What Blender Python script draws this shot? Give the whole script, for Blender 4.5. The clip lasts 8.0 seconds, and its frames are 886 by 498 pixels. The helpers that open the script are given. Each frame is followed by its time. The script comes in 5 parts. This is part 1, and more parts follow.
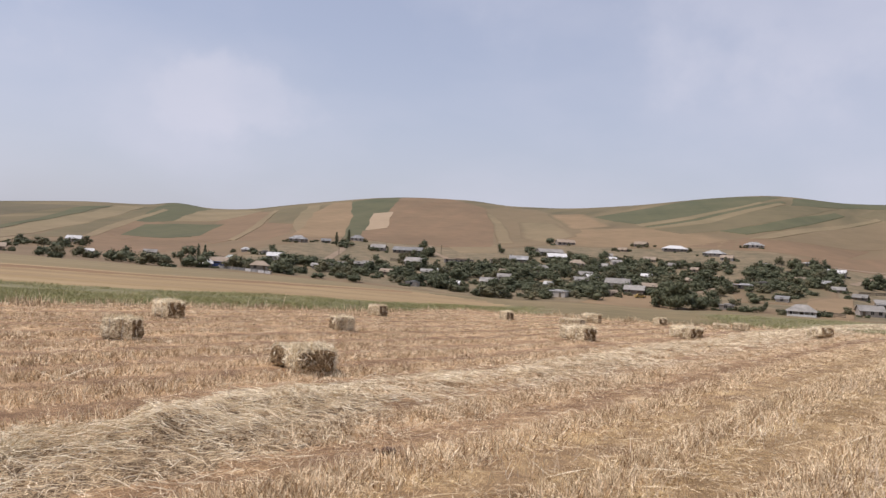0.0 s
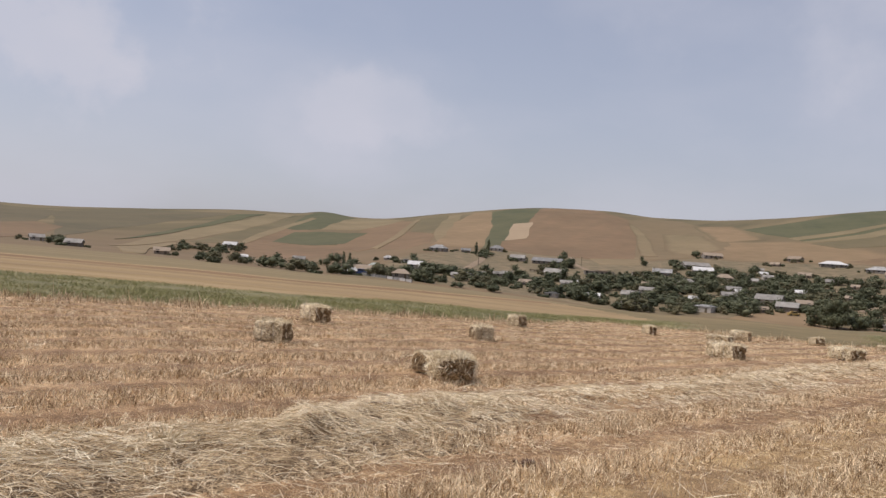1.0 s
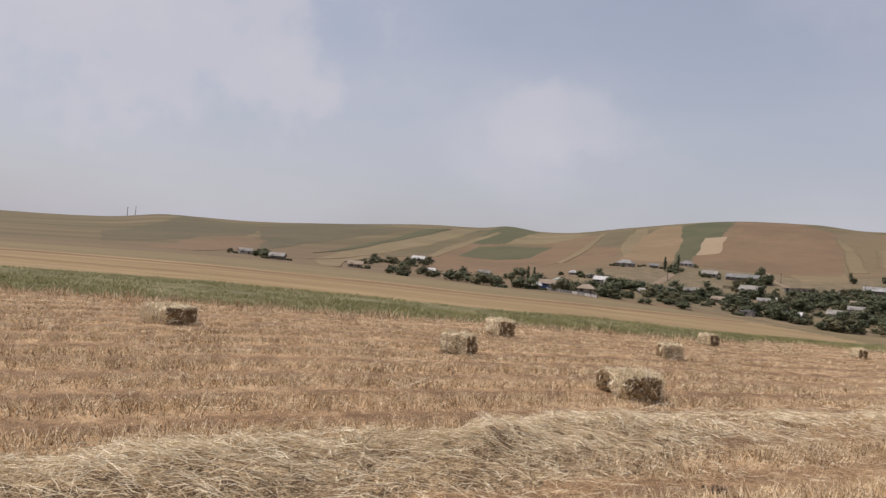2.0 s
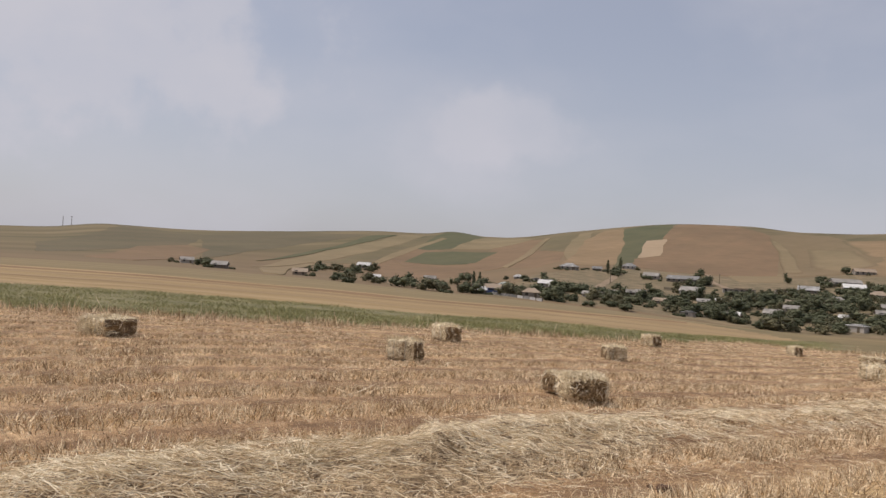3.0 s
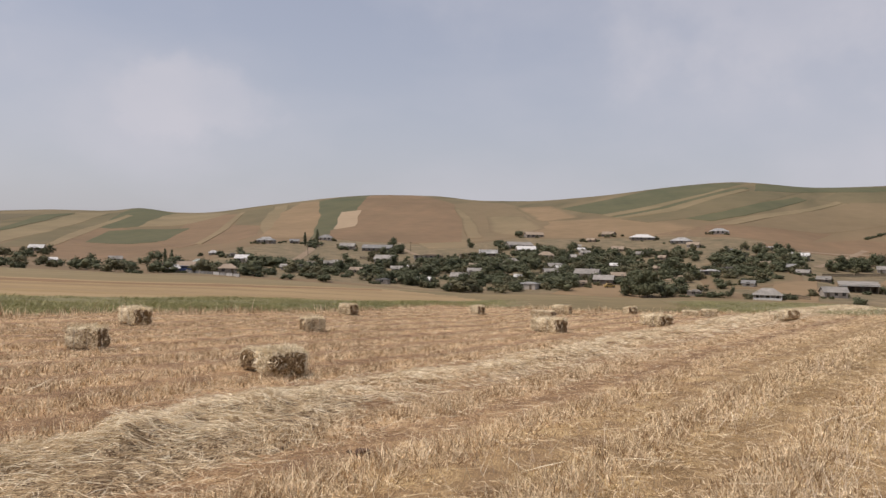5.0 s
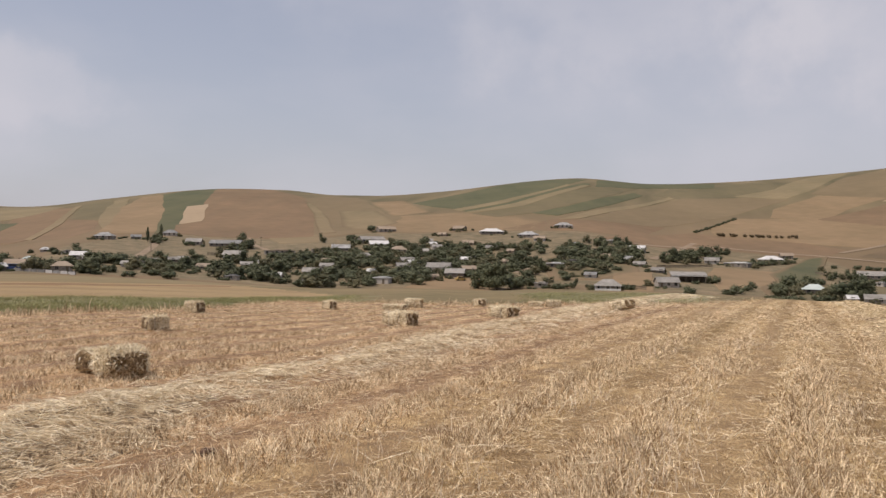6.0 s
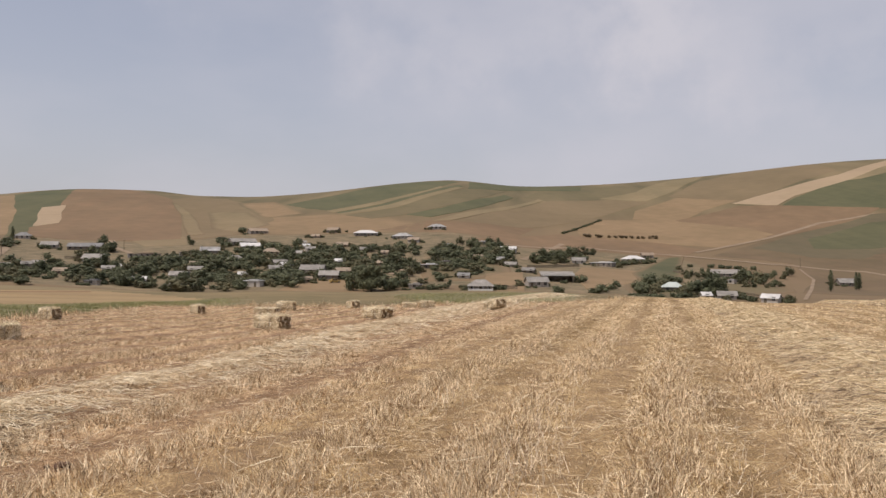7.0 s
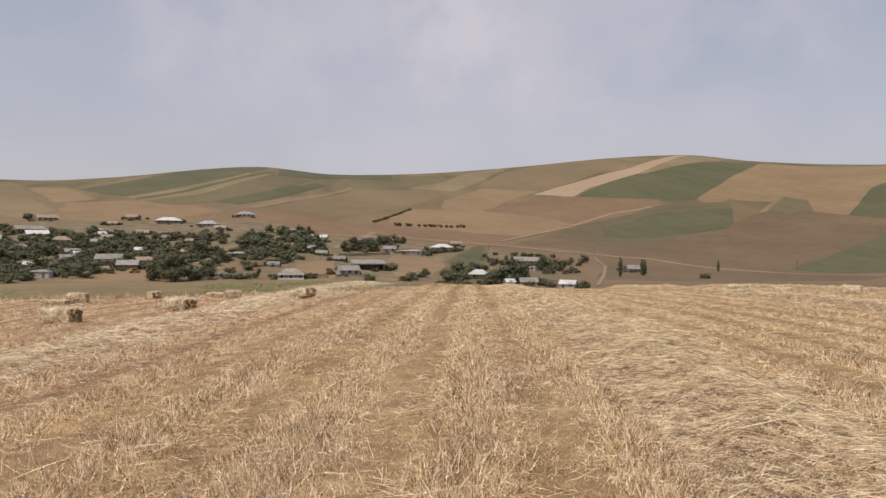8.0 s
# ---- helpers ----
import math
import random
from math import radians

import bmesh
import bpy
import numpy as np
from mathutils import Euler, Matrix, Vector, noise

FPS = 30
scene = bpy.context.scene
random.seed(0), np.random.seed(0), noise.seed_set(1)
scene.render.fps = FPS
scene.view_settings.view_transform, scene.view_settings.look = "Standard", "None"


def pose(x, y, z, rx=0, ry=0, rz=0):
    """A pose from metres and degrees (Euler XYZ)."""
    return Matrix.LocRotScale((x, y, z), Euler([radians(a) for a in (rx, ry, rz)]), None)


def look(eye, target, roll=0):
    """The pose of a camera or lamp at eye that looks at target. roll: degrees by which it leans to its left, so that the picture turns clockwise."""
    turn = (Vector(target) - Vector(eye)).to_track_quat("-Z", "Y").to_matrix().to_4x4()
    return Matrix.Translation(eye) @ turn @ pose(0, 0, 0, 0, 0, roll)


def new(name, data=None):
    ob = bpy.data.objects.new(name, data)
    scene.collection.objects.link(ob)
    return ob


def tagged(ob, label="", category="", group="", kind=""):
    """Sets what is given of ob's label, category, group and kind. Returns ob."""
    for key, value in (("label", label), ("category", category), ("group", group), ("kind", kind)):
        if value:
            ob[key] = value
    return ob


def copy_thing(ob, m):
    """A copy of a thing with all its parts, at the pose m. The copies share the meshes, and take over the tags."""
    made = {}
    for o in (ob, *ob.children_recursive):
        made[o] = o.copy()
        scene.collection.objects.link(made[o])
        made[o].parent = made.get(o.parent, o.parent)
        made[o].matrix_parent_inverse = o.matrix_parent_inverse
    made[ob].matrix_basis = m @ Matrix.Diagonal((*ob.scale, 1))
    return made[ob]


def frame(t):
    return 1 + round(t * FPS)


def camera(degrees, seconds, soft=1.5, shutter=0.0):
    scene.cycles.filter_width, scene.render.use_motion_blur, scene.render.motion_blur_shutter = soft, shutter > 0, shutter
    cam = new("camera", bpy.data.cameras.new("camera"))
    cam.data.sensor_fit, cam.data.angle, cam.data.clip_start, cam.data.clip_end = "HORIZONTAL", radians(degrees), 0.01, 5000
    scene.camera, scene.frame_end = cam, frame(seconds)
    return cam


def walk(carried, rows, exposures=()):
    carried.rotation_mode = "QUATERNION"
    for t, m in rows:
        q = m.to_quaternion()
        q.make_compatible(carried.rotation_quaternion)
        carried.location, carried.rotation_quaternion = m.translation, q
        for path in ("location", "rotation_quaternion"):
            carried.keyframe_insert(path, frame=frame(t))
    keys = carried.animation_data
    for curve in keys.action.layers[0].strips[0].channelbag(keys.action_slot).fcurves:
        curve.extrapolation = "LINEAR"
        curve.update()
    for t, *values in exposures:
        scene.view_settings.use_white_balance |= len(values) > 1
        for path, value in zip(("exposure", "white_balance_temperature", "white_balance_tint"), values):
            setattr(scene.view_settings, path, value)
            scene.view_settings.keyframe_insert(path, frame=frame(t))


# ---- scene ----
cam = camera(56.0, 8.0, 1.45)
EYE = 1.62
# seconds; the eye's place from the first eye; yaw to the left, tilt up, lean to the left
ROWS = [
    (0, -0.000, -0.000, -0.000, 0.00, 0.30, 3.00),
    (0.5, -0.011, -0.009, 0.006, 3.03, 0.40, 3.67),
    (1, -0.032, 0.013, -0.003, 9.58, 0.43, 3.96),
    (1.5, -0.038, -0.025, 0.002, 16.07, 0.61, 4.41),
    (1.7, -0.009, -0.015, 0.000, 19.85, 0.40, 4.52),
    (2.15, -0.011, -0.007, 0.001, 22.40, 0.55, 4.25),
    (2.8, -0.014, 0.007, 0.002, 19.45, 1.00, 3.80),
    (3, -0.015, 0.011, 0.002, 18.55, 1.16, 3.45),
    (3.5, -0.006, -0.001, 0.002, 16.27, 1.45, 2.40),
    (4, -0.011, 0.038, 0.004, 18.08, 0.24, 1.28),
    (4.1, -0.007, 0.063, 0.003, 17.91, 0.21, 1.20),
    (4.5, -0.011, 0.075, 0.008, 7.84, -0.35, 0.57),
    (5, 0.017, 0.062, 0.008, -2.11, 0.10, 1.03),
    (5.2, 0.020, 0.027, 0.004, -4.77, -0.10, 0.79),
    (5.8, 0.045, 0.004, 0.004, -10.60, -0.15, 0.65),
    (6.5, 0.074, -0.022, 0.005, -16.41, -0.09, 0.50),
    (7, 0.084, -0.012, -0.003, -20.83, 0.05, 0.31),
    (7.5, 0.072, -0.024, -0.001, -24.65, -0.17, 0.48),
    (8, 0.129, -0.032, -0.004, -33.76, -0.67, 0.37),
]


def gaze(x, y, z, yaw, tilt, lean):
    eye, a, b = Vector((x, y, EYE + z)), radians(yaw), radians(tilt)
    return look(eye, eye + Vector((-math.sin(a) * math.cos(b), math.cos(a) * math.cos(b), math.sin(b))), lean)


walk(cam, [(t, gaze(x, y, z, yaw, tilt, lean)) for t, x, y, z, yaw, tilt, lean in ROWS],
     [(0.0, 0.1, 6340, 16.5), (0.5, -0.03, 6400, 15.5), (1.0, -0.07, 6500, 15), (1.5, -0.1, 6600, 15), (3.5, -0.17, 6720, 14), (4.0, -0.23, 6700, 14.5), (4.5, -0.1, 6750, 15), (6.5, -0.06, 6800, 15), (8.0, -0.08, 6850, 16)])

# ---- light ----
SUN_BEARING, SUN_HEIGHT = 98.0, 62.0
scene.view_settings.exposure = 0.0
sun = new("sun", bpy.data.lights.new("sun", "SUN"))
sun.data.energy, sun.data.angle, sun.data.color = 3.15, radians(1.5), (1.0, 0.95, 0.88)
b, h = radians(SUN_BEARING), radians(SUN_HEIGHT)
sun.matrix_world = look((-60 * math.sin(b) * math.cos(h), 60 * math.cos(b) * math.cos(h), 60 * math.sin(h)), (0, 0, 0))
world = bpy.data.worlds.new("sky")
scene.world = world
world.use_nodes = True
wn, wl = world.node_tree.nodes, world.node_tree.links
wn.clear()
sky = wn.new("ShaderNodeTexSky")
sky.sky_type, sky.sun_disc = "NISHITA", False
sky.sun_elevation, sky.sun_rotation = radians(SUN_HEIGHT), radians(-SUN_BEARING)
sky.air_density, sky.dust_density, sky.ozone_density, sky.altitude = 1.0, 3.0, 1.5, 300
# soft, hazy clouds
coord = wn.new("ShaderNodeTexCoord")
squash = wn.new("ShaderNodeMapping")
squash.inputs["Scale"].default_value = (1.0, 1.0, 2.2)
squash.inputs["Location"].default_value = (0.35, 0.1, 0.2)
puff = wn.new("ShaderNodeTexNoise")
puff.inputs["Scale"].default_value, puff.inputs["Detail"].default_value, puff.inputs["Roughness"].default_value = 2.6, 5.0, 0.5
ramp = wn.new("ShaderNodeValToRGB")
ramp.color_ramp.elements[0].position, ramp.color_ramp.elements[1].position = 0.40, 0.72
ramp.color_ramp.elements[0].color, ramp.color_ramp.elements[1].color = (0.42, 0.42, 0.42, 1), (0.68, 0.68, 0.68, 1)
veil = wn.new("ShaderNodeMix")
veil.data_type = "RGBA"
veil.inputs[7].default_value = (5.3, 5.5, 6.15, 1)
back = wn.new("ShaderNodeBackground")
back.inputs["Strength"].default_value = 0.11
done = wn.new("ShaderNodeOutputWorld")
wl.new(coord.outputs["Generated"], squash.inputs["Vector"])
wl.new(squash.outputs[0], puff.inputs["Vector"])
wl.new(puff.outputs["Fac"], ramp.inputs["Fac"])
# a few brighter cloud banks: where they stand in the sky (x, y, z), size, strength
fluff = wn.new("ShaderNodeTexNoise")
fluff.inputs["Scale"].default_value, fluff.inputs["Detail"].default_value, fluff.inputs["Roughness"].default_value = 7.0, 6.0, 0.55
flat = wn.new("ShaderNodeVectorMath")
flat.operation, flat.inputs[1].default_value = "MULTIPLY", (1.0, 1.0, 1.7)
wl.new(coord.outputs["Generated"], fluff.inputs["Vector"])
wl.new(coord.outputs["Generated"], flat.inputs[0])
cover = ramp.outputs["Color"]
for cx, cy, cz, size, edge, much in ((-0.24, 0.955, 0.155, 0.13, 0.32, 0.15), (-0.30, 0.94, 0.14, 0.15, 0.8, 0.14), (-0.70, 0.68, 0.29, 0.46, 0.35, 0.34), (-0.74, 0.66, 0.31, 0.30, 0.8, 0.18), (0.40, 0.86, 0.34, 0.42, 0.5, 0.15), (0.64, 0.71, 0.28, 0.30, 0.6, 0.18), (0.60, 0.76, 0.2, 0.5, 1.0, 0.10), (-0.15, 0.8, 0.6, 0.3, 0.8, 0.2), (-0.3, -0.8, 0.4, 0.4, 0.8, 0.3)):
    off = wn.new("ShaderNodeVectorMath")
    off.operation, off.inputs[1].default_value = "DISTANCE", (cx, cy, cz * 1.7)
    wl.new(flat.outputs[0], off.inputs[0])
    rag = wn.new("ShaderNodeMath")
    rag.operation, rag.inputs[1].default_value = "MULTIPLY_ADD", size * 1.8
    wl.new(fluff.outputs["Fac"], rag.inputs[0])
    wl.new(off.outputs["Value"], rag.inputs[2])
    soft = wn.new("ShaderNodeMapRange")
    soft.interpolation_type = "SMOOTHSTEP"
    soft.inputs[1].default_value, soft.inputs[2].default_value = size * (1.5 + edge * 0.45), size * (1.5 - edge * 0.45)
    soft.inputs[3].default_value, soft.inputs[4].default_value = 0.0, much
    wl.new(rag.outputs[0], soft.inputs[0])
    both = wn.new("ShaderNodeMath")
    both.operation = "ADD"
    wl.new(cover, both.inputs[0])
    wl.new(soft.outputs[0], both.inputs[1])
    cover = both.outputs[0]
# haze that thickens towards the horizon
up, haze, thick = wn.new("ShaderNodeSeparateXYZ"), wn.new("ShaderNodeMapRange"), wn.new("ShaderNodeMath")
wl.new(coord.outputs["Generated"], up.inputs[0])
haze.interpolation_type = "SMOOTHSTEP"
haze.inputs[1].default_value, haze.inputs[2].default_value, haze.inputs[3].default_value, haze.inputs[4].default_value = 0.02, 0.30, 0.22, 0.0
wl.new(up.outputs["Z"], haze.inputs[0])
thick.operation, thick.use_clamp = "ADD", True
wl.new(cover, thick.inputs[0])
wl.new(haze.outputs[0], thick.inputs[1])
wl.new(thick.outputs[0], veil.inputs[0])
wl.new(sky.outputs["Color"], veil.inputs[6])
wl.new(veil.outputs[2], back.inputs["Color"])
wl.new(back.outputs[0], done.inputs["Surface"])


# ---- materials ----
def matter(name, low, high, coarse=0.4, fine=6.0, rough=0.9, bump=0.3, depth=0.02, island=0.0, each=0.0, coat=0.0):
    """A surface whose colour wanders between two colours at two scales, with fine relief."""
    m = bpy.data.materials.new(name)
    m.use_nodes = True
    n, l = m.node_tree.nodes, m.node_tree.links
    s = n["Principled BSDF"]
    s.inputs["Roughness"].default_value = rough
    s.inputs["Specular IOR Level"].default_value = 0.25 + coat
    geo = n.new("ShaderNodeNewGeometry")
    big, small = n.new("ShaderNodeTexNoise"), n.new("ShaderNodeTexNoise")
    for t, sc in ((big, coarse), (small, fine)):
        t.inputs["Scale"].default_value, t.inputs["Detail"].default_value = sc, 4.0
        l.new(geo.outputs["Position"], t.inputs["Vector"])
    add = n.new("ShaderNodeMath")
    add.operation = "MULTIPLY_ADD"
    l.new(big.outputs["Fac"], add.inputs[0])
    add.inputs[1].default_value = 1.5
    half = n.new("ShaderNodeMath")
    half.operation = "MULTIPLY_ADD"
    l.new(small.outputs["Fac"], half.inputs[0])
    half.inputs[1].default_value, half.inputs[2].default_value = 1.1, -0.8
    l.new(half.outputs[0], add.inputs[2])
    last = add
    if island or each:
        src = geo.outputs["Random Per Island"] if island else n.new("ShaderNodeObjectInfo").outputs["Random"]
        k = island or each
        more = n.new("ShaderNodeMath")
        more.operation = "MULTIPLY_ADD"
        l.new(src, more.inputs[0])
        more.inputs[1].default_value = k
        less = n.new("ShaderNodeMath")
        less.operation = "SUBTRACT"
        l.new(add.outputs[0], less.inputs[0])
        less.inputs[1].default_value = k / 2
        l.new(less.outputs[0], more.inputs[2])
        last = more
    mix = n.new("ShaderNodeMix")
    mix.data_type = "RGBA"
    mix.inputs[6].default_value, mix.inputs[7].default_value = (*low, 1), (*high, 1)
    l.new(last.outputs[0], mix.inputs[0])
    l.new(mix.outputs[2], s.inputs["Base Color"])
    if bump:
        b = n.new("ShaderNodeBump")
        b.inputs["Strength"].default_value, b.inputs["Distance"].default_value = bump, depth
        l.new(small.outputs["Fac"], b.inputs["Height"])
        l.new(b.outputs[0], s.inputs["Normal"])
    return m


def banded(m, width, amount, dark, turn=35.5):
    """Lays faint straight working lines across a field's material, one every width metres."""
    n, l = m.node_tree.nodes, m.node_tree.links
    s = n["Principled BSDF"]
    old = s.inputs["Base Color"].links[0].from_socket
    geo = n.new("ShaderNodeNewGeometry")
    mp = n.new("ShaderNodeMapping")
    mp.inputs["Rotation"].default_value = (0, 0, radians(turn))
    w = n.new("ShaderNodeTexNoise")
    w.inputs["Scale"].default_value, w.inputs["Detail"].default_value = 1.0, 3.0
    sq = n.new("ShaderNodeMapping")
    sq.inputs["Scale"].default_value = (1 / width, 0.02 / width, 0)
    l.new(geo.outputs["Position"], mp.inputs["Vector"])
    l.new(mp.outputs[0], sq.inputs["Vector"])
    l.new(sq.outputs[0], w.inputs["Vector"])
    r = n.new("ShaderNodeMapRange")
    r.inputs[1].default_value, r.inputs[2].default_value, r.inputs[4].default_value = 0.35, 0.65, amount
    l.new(w.outputs["Fac"], r.inputs[0])
    mix = n.new("ShaderNodeMix")
    mix.data_type = "RGBA"
    mix.inputs[7].default_value = (*dark, 1)
    l.new(r.outputs[0], mix.inputs[0])
    l.new(old, mix.inputs[6])
    l.new(mix.outputs[2], s.inputs["Base Color"])
    return m


def fibre(name, dark, mid, light, across=110.0, along=7.0, rough=0.85, coarse=0.5, bump=0.8, depth=0.012, cut=(0.50, 0.60, 0.72), each=0.0, rows=0.0, beyond=None):
    """A mat of thin straws that lie in three directions, with the shade in the gaps painted dark, and paler patches;
    beyond: its colours across the rows.
    """
    m = bpy.data.materials.new(name)
    m.use_nodes = True
    n, l = m.node_tree.nodes, m.node_tree.links
    s = n["Principled BSDF"]
    s.inputs["Roughness"].default_value, s.inputs["Specular IOR Level"].default_value = rough, 0.25
    geo = n.new("ShaderNodeNewGeometry")
    top = None
    for k, turn in enumerate((15, 72, 131)):
        rot, sq, t = n.new("ShaderNodeMapping"), n.new("ShaderNodeMapping"), n.new("ShaderNodeTexNoise")
        rot.inputs["Rotation"].default_value = (radians(10 * k), radians(20 * k - 15), radians(turn))
        rot.inputs["Location"].default_value = (k * 3.7, k * 1.3, 0)
        sq.inputs["Scale"].default_value = (across, along, across)
        t.inputs["Scale"].default_value, t.inputs["Detail"].default_value, t.inputs["Distortion"].default_value = 1.0, 2.0, 0.15
        l.new(geo.outputs["Position"], rot.inputs["Vector"])
        l.new(rot.outputs[0], sq.inputs["Vector"])
        l.new(sq.outputs[0], t.inputs["Vector"])
        if top is None:
            top = t.outputs["Fac"]
        else:
            mx = n.new("ShaderNodeMath")
            mx.operation = "MAXIMUM"
            l.new(top, mx.inputs[0])
            l.new(t.outputs["Fac"], mx.inputs[1])
            top = mx.outputs[0]
    patch = n.new("ShaderNodeTexNoise")
    patch.inputs["Scale"].default_value, patch.inputs["Detail"].default_value = coarse, 5.0
    l.new(geo.outputs["Position"], patch.inputs["Vector"])
    sh = n.new("ShaderNodeMath")
    sh.operation, sh.inputs[1].default_value = "MULTIPLY_ADD", 0.34
    l.new(patch.outputs["Fac"], sh.inputs[0])
    l.new(top, sh.inputs[2])
    dn = n.new("ShaderNodeMath")
    dn.operation, dn.inputs[1].default_value = "SUBTRACT", 0.17
    l.new(sh.outputs[0], dn.inputs[0])
    last = dn.outputs[0]
    if rows:
        # drilled rows: paler where the stalks stand, darker in the wheel tracks
        dot, ph, cs, ad = n.new("ShaderNodeVectorMath"), n.new("ShaderNodeMath"), n.new("ShaderNodeMath"), n.new("ShaderNodeMath")
        dot.operation, dot.inputs[1].default_value = "DOT_PRODUCT", (math.cos(radians(35.5)), -math.sin(radians(35.5)), 0)
        l.new(geo.outputs["Position"], dot.inputs[0])
        ph.operation, ph.inputs[1].default_value, ph.inputs[2].default_value = "MULTIPLY_ADD", 2 * math.pi / 1.4, 2 * math.pi * 1.25 / 1.4
        l.new(dot.outputs["Value"], ph.inputs[0])
        cs.operation = "COSINE"
        l.new(ph.outputs[0], cs.inputs[0])
        ad.operation, ad.inputs[1].default_value = "MULTIPLY_ADD", rows
        l.new(cs.outputs[0], ad.inputs[0])
        l.new(last, ad.inputs[2])
        last = ad.outputs[0]
    if each:
        o = n.new("ShaderNodeObjectInfo")
        ea = n.new("ShaderNodeMath")
        ea.operation, ea.inputs[1].default_value = "MULTIPLY_ADD", each
        l.new(o.outputs["Random"], ea.inputs[0])
        l.new(last, ea.inputs[2])
        last = ea.outputs[0]
    # the ramp's dark end paints shade into the gaps between straws
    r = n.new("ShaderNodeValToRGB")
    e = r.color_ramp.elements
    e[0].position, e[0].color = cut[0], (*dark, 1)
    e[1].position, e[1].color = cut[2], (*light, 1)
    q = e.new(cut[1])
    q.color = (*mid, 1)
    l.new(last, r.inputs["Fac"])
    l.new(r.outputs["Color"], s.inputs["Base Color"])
    if beyond:
        r2, side, mix, w = n.new("ShaderNodeValToRGB"), n.new("ShaderNodeMapRange"), n.new("ShaderNodeMix"), n.new("ShaderNodeMath")
        e2 = r2.color_ramp.elements
        e2[0].position, e2[0].color = cut[0] - 0.02, (*beyond[0], 1)
        e2[1].position, e2[1].color = cut[2], (*beyond[2], 1)
        e2.new(cut[1]).color = (*beyond[1], 1)
        l.new(last, r2.inputs["Fac"])
        w.operation, w.inputs[1].default_value = "MULTIPLY_ADD", 3.0
        l.new(patch.outputs["Fac"], w.inputs[0])
        l.new(dot.outputs["Value"], w.inputs[2])
        side.interpolation_type = "SMOOTHSTEP"
        side.inputs[1].default_value, side.inputs[2].default_value = -3.6, -1.2
        l.new(w.outputs[0], side.inputs[0])
        mix.data_type = "RGBA"
        l.new(side.outputs[0], mix.inputs[0])
        l.new(r.outputs["Color"], mix.inputs[6])
        l.new(r2.outputs["Color"], mix.inputs[7])
        l.new(mix.outputs[2], s.inputs["Base Color"])
    b = n.new("ShaderNodeBump")
    b.inputs["Strength"].default_value, b.inputs["Distance"].default_value = bump, depth
    l.new(top, b.inputs["Height"])
    l.new(b.outputs[0], s.inputs["Normal"])
    return m


def hill_colour(m):
    """The hills' own dry grass: brown soil on the lower slopes, olive higher up, in large soft drifts."""
    n, l = m.node_tree.nodes, m.node_tree.links
    geo = n.new("ShaderNodeNewGeometry")
    out = None
    for turn, wide, long, low, high in ((24, 0.022, 0.0035, (0.088, 0.079, 0.039), (0.205, 0.156, 0.085)), (60, 0.012, 0.006, (0.148, 0.104, 0.057), (0.21, 0.142, 0.081))):
        mp, sq, t, mix = n.new("ShaderNodeMapping"), n.new("ShaderNodeMapping"), n.new("ShaderNodeTexNoise"), n.new("ShaderNodeMix")
        mp.inputs["Rotation"].default_value = (0, 0, radians(turn))
        sq.inputs["Scale"].default_value = (wide, long, 0.0)
        t.inputs["Scale"].default_value, t.inputs["Detail"].default_value = 1.0, 9.0
        l.new(geo.outputs["Position"], mp.inputs["Vector"])
        l.new(mp.outputs[0], sq.inputs["Vector"])
        l.new(sq.outputs[0], t.inputs["Vector"])
        r = n.new("ShaderNodeMapRange")
        r.inputs[1].default_value, r.inputs[2].default_value = 0.32, 0.68
        l.new(t.outputs["Fac"], r.inputs[0])
        mix.data_type = "RGBA"
        mix.inputs[6].default_value, mix.inputs[7].default_value = (*low, 1), (*high, 1)
        l.new(r.outputs[0], mix.inputs[0])
        if out is None:
            out = mix.outputs[2]
            continue
        sep, rag, up = n.new("ShaderNodeSeparateXYZ"), n.new("ShaderNodeMath"), n.new("ShaderNodeMapRange")
        l.new(geo.outputs["Position"], sep.inputs[0])
        rag.operation, rag.inputs[1].default_value = "MULTIPLY_ADD", 45.0
        west, lift = n.new("ShaderNodeMapRange"), n.new("ShaderNodeMath")
        west.inputs[1].default_value, west.inputs[2].default_value, west.inputs[4].default_value = -180.0, -420.0, 42.0
        l.new(sep.outputs["X"], west.inputs[0])
        l.new(west.outputs[0], lift.inputs[0])
        l.new(sep.outputs["Z"], lift.inputs[1])
        l.new(t.outputs["Fac"], rag.inputs[0])
        l.new(lift.outputs[0], rag.inputs[2])
        up.interpolation_type = "SMOOTHSTEP"
        up.inputs[1].default_value, up.inputs[2].default_value, up.inputs[3].default_value, up.inputs[4].default_value = 28.0, 78.0, 0.85, 0.05
        l.new(rag.outputs[0], up.inputs[0])
        both = n.new("ShaderNodeMix")
        both.data_type = "RGBA"
        l.new(up.outputs[0], both.inputs[0])
        l.new(out, both.inputs[6])
        l.new(mix.outputs[2], both.inputs[7])
        out = both.outputs[2]
    return out


